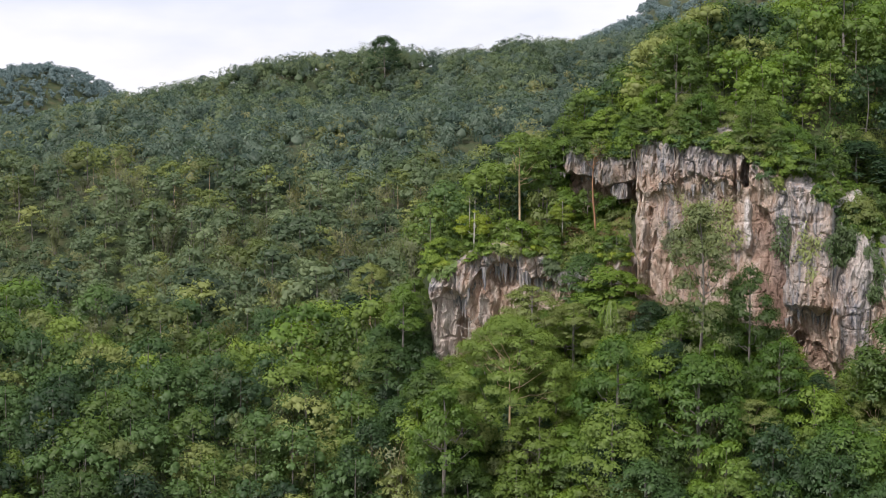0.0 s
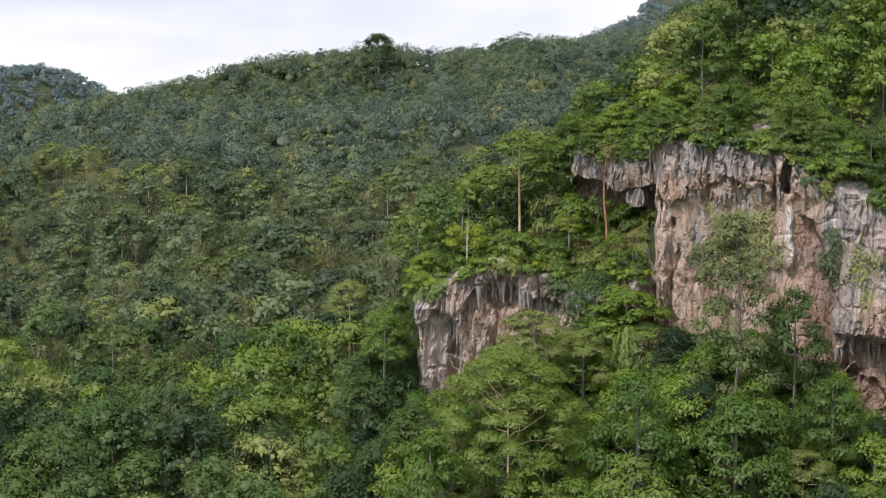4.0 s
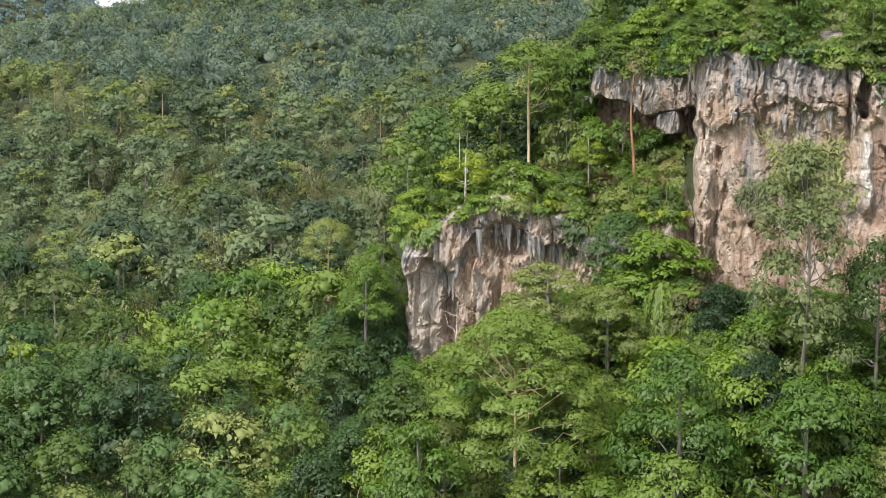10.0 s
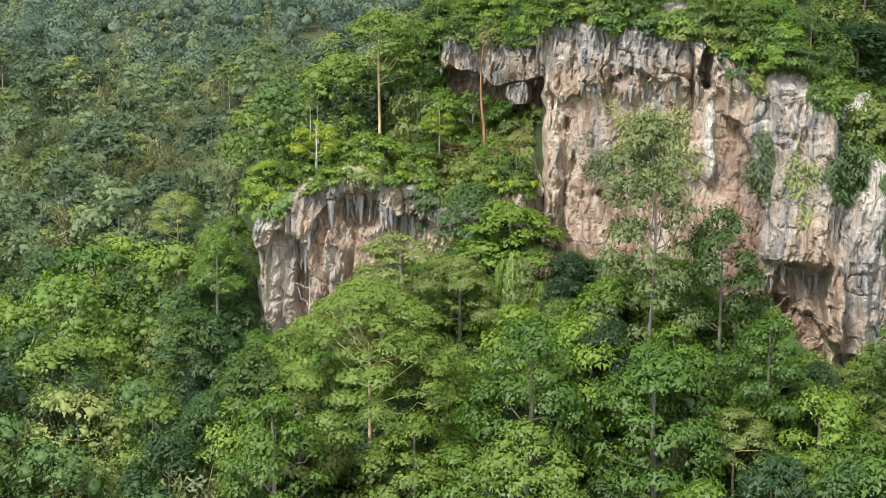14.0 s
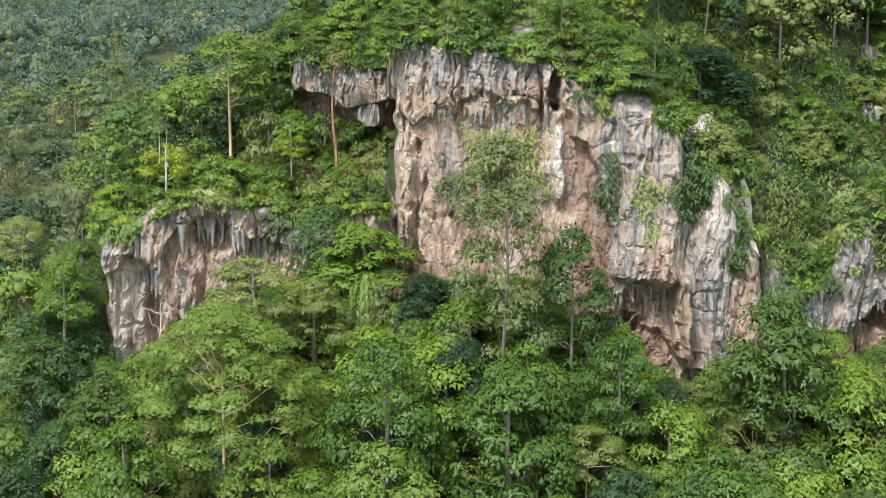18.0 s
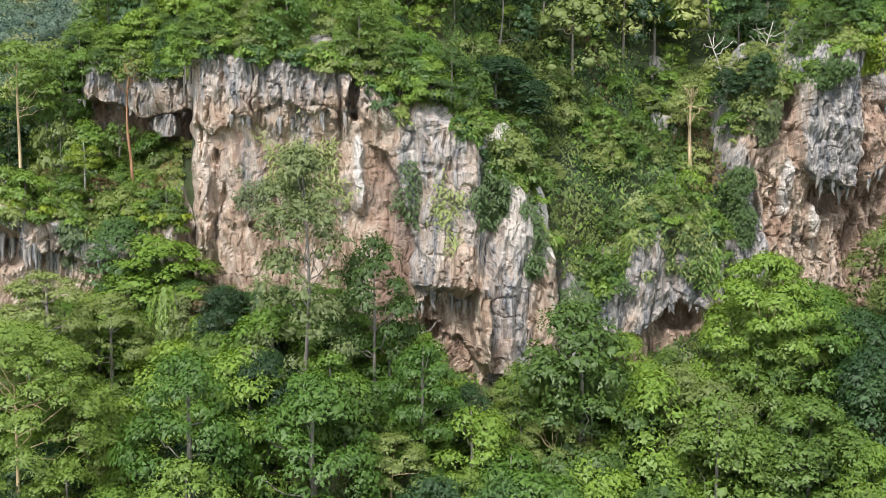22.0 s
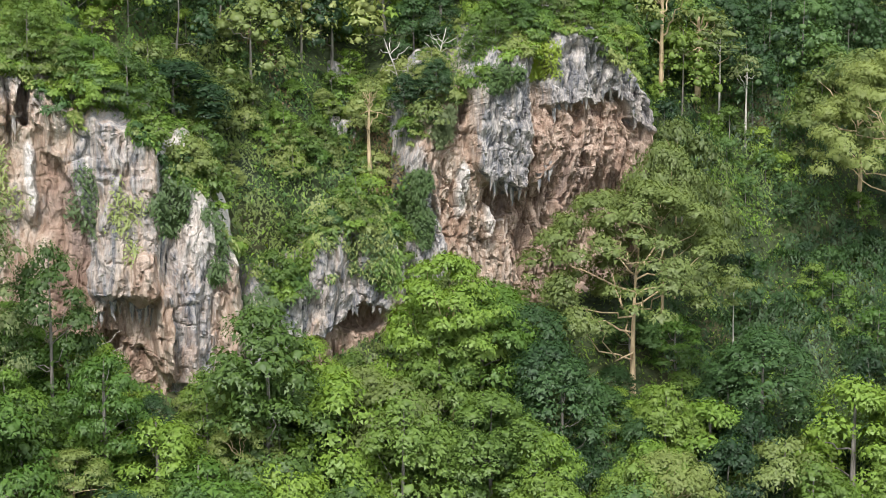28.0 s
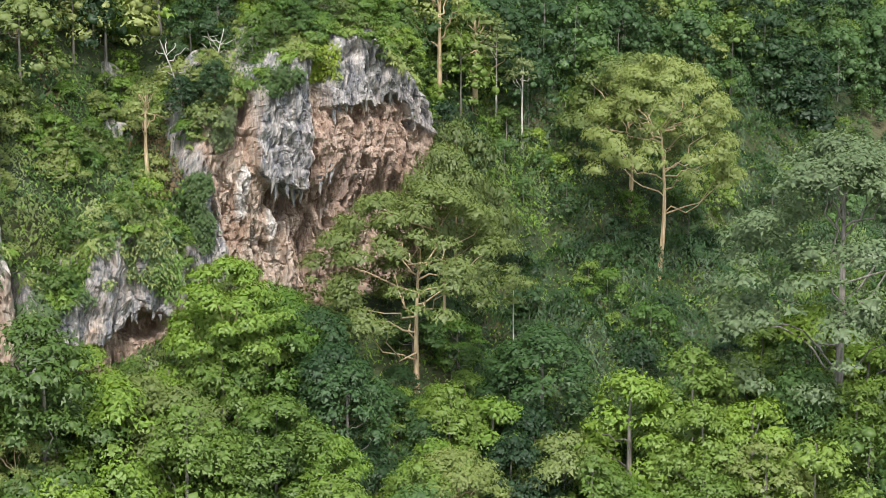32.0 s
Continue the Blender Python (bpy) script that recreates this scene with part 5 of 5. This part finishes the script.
def far_woods():
    """The forest of the far hillsides, as one canopy."""
    rng = np.random.default_rng(8)
    n = 4500
    y = 285 + 400 * rng.uniform(0, 1, n) ** 0.8
    x = (-0.68 + 0.80 * rng.uniform(0, 1, n)) * y - 8
    x[3000:3700], y[3000:3700] = rng.uniform(-330, -90, 700), rng.uniform(490, 600, 700)      # the crest
    # haze is painted in: bluish leaf tones, palest on the skyline ranges
    groups = [("hill_haze", x[:2700], y[:2700], 210, 0.74, 1.0), ("valley", x[2700:3800], y[2700:3800], 210, 0.74, 1.0), ("bamboo", x[3800:4200], y[3800:4200], 210, 0.74, 1.0), ("hill_haze", x[4200:], y[4200:], 210, 0.74, 1.0)]
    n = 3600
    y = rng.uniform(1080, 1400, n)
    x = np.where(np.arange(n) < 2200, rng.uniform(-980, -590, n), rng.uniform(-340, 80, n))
    groups.append(("distant_haze", x, y, 80, 1.7, 1.0))
    for leaf, px, py, per, size, grow in groups:
        pz, m = ground_z(px, py), len(px)
        h, w = rng.uniform(5, 11.5, m) * grow, rng.uniform(2.4, 6.2, m) * grow
        # each crown: one body and ten clumps round it
        k = np.repeat(np.arange(m), 11)
        d = rng.normal(0, 1, (m * 11, 3))
        d[:, 2] = np.abs(d[:, 2]) * 0.9 - 0.1
        d /= np.linalg.norm(d, axis=1)[:, None]
        body = (np.arange(m * 11) % 11 == 0)[:, None]
        base = np.stack([px[k], py[k], pz[k] + h[k] * 0.45], 1)
        c = base + np.where(body, 0, 1) * d * np.stack([w[k], w[k], h[k] * 0.5], 1) * 0.74
        rad = w[k] * np.where(body[:, 0], 0.85, rng.uniform(0.24, 0.46, m * 11))
        inside = lumps(rng, c[body[:, 0]], rad[body[:, 0]], 0.9, base[body[:, 0]] - np.array([0, 0, 1.0]), 0.5)
        e = rng.integers(0, m * 11, m * per)
        d2 = rng.normal(0, 1, (m * per, 3)) + 0.6 * d[e] + np.array([0, -0.2, 0.4])
        d2 /= np.linalg.norm(d2, axis=1)[:, None]
        sprays = leaves(rng, c[e] + d2 * rad[e][:, None] * rng.uniform(0.85, 1.1, m * per)[:, None], d2 + 0.4 * d[e], size, loose=0.3)
        one = rng.uniform(0, 1, m)
        tone = np.concatenate([np.repeat(one[k[e]], 3), np.repeat(one, 12)])
        tagged(new("far_woods", toned(mesh_of("far_woods", *joined([sprays, inside]), WOODS_LEAF[leaf]), tone)), "unbroken forest on the far hillside, leaves mostly haze-tinted", "woods", kind="stuff")


far_woods()


def undergrowth():
    """Low leaves, creepers and saplings that cover the near slopes."""
    rng = np.random.default_rng(5)
    for leaf, n in (("mid", 52000), ("bright", 44000), ("olive", 20000), ("deep", 44000)):
        y = rng.uniform(70, 175, n)
        x = rng.uniform(-0.6, 0.95, n) * y
        e = 0.5
        z = ground_z(x, y)
        back = y - cliff_y(x)
        bench = (back > 1.2) & (back < BENCH + 1.2) & (x > -35.5)
        z = np.where(bench, np.maximum(z, upper_z(x, y) + 0.5), z)
        sx, sy = (ground_z(x + e, y) - ground_z(x - e, y)) / (2 * e), (ground_z(x, y + e) - ground_z(x, y - e)) / (2 * e)
        mound = 1.6 * np.clip(wave(x, y, 61, 0.4) + 0.5 * wave(x, y, 62, 0.9), 0, 1)
        at = np.stack([x, y, z + mound + 0.5 * rng.uniform(0, 1, n)], 1)
        face = np.stack([-sx, -sy, np.ones_like(sx)], 1)
        face /= np.linalg.norm(face, axis=1)[:, None]
        keep = ((sy < 2.2) | bench) & ~((back > 0.5) & (x > -9.7) & (x < -7.8))
        v, q = leaves(rng, at[keep], face[keep] + np.array([0, -0.2, 0.3]), 0.34, 0.5)
        tagged(new("undergrowth", mesh_of("undergrowth", v, q, LEAF[leaf])), "tangled low creepers and saplings on the slope", "undergrowth", kind="stuff")


def creeper_slope(x0, x1, y0, y1, counts, seed, high):
    """A slope smothered by climbers: leaves over mounds and hanging curtains, one kind of climber to a patch."""
    rng = np.random.default_rng(seed)
    total = sum(n for leaf, n in counts)
    gx, gy = rng.uniform(x0, x1, total), rng.uniform(y0, y1, total)
    order = np.argsort(wave(gx, gy, 65, 0.10) + 0.7 * wave(gx, gy, 66, 0.3) + 0.3 * wave(gx, gy, 67, 0.9) + rng.normal(0, 0.10, total))
    first = 0

    def mound(a, b):
        return high * (np.clip(wave(a, b, 63, 0.21) + 0.2, 0, 1) + 0.6 * (1 - np.abs(wave(a, b, 64, 0.36)) * 1.6).clip(0, 1) + 0.22 * np.clip(wave(a, b, 68, 1.0), 0, 1))

    for leaf, n in counts:
        pick = order[first:first + n]
        first += n
        x, y = gx[pick], gy[pick]
        z = ground_z(x, y)
        back = y - cliff_y(x)
        z = np.where((back > 1.2) & (back < BENCH + 1.2) & (x < 64.6), np.maximum(z, upper_z(x, y)), z)
        e = 0.3
        m = mound(x, y)
        mx, my = (mound(x + e, y) - m) / e, (mound(x, y + e) - m) / e + 0.6
        at = np.stack([x, y, z + m * rng.uniform(0.8, 1.0, n) + 0.25 * rng.uniform(0, 1, n)], 1)
        v, q = leaves(rng, at, np.stack([-mx, -my, np.full(n, 0.8)], 1), 0.27, 0.75, 0.34, 0.25)
        tagged(new("creepers", mesh_of("creepers", v, q, LEAF[leaf])), "dense green climbers smothering the slope", "creepers", kind="stuff")


undergrowth()
creeper_slope(60, 128, 92, 146, (("deep", 122000), ("mid", 22000), ("bright", 6000)), 51, 3.0)
creeper_slope(-36, -9.9, 121, 135.5, (("bright", 13000), ("lime", 3000), ("olive", 6000), ("dry", 1800)), 52, 1.0)
creeper_slope(13, 40, 108, 128, (("olive", 9000), ("mid", 9000), ("deep", 3000), ("dry", 2600)), 53, 0.8)
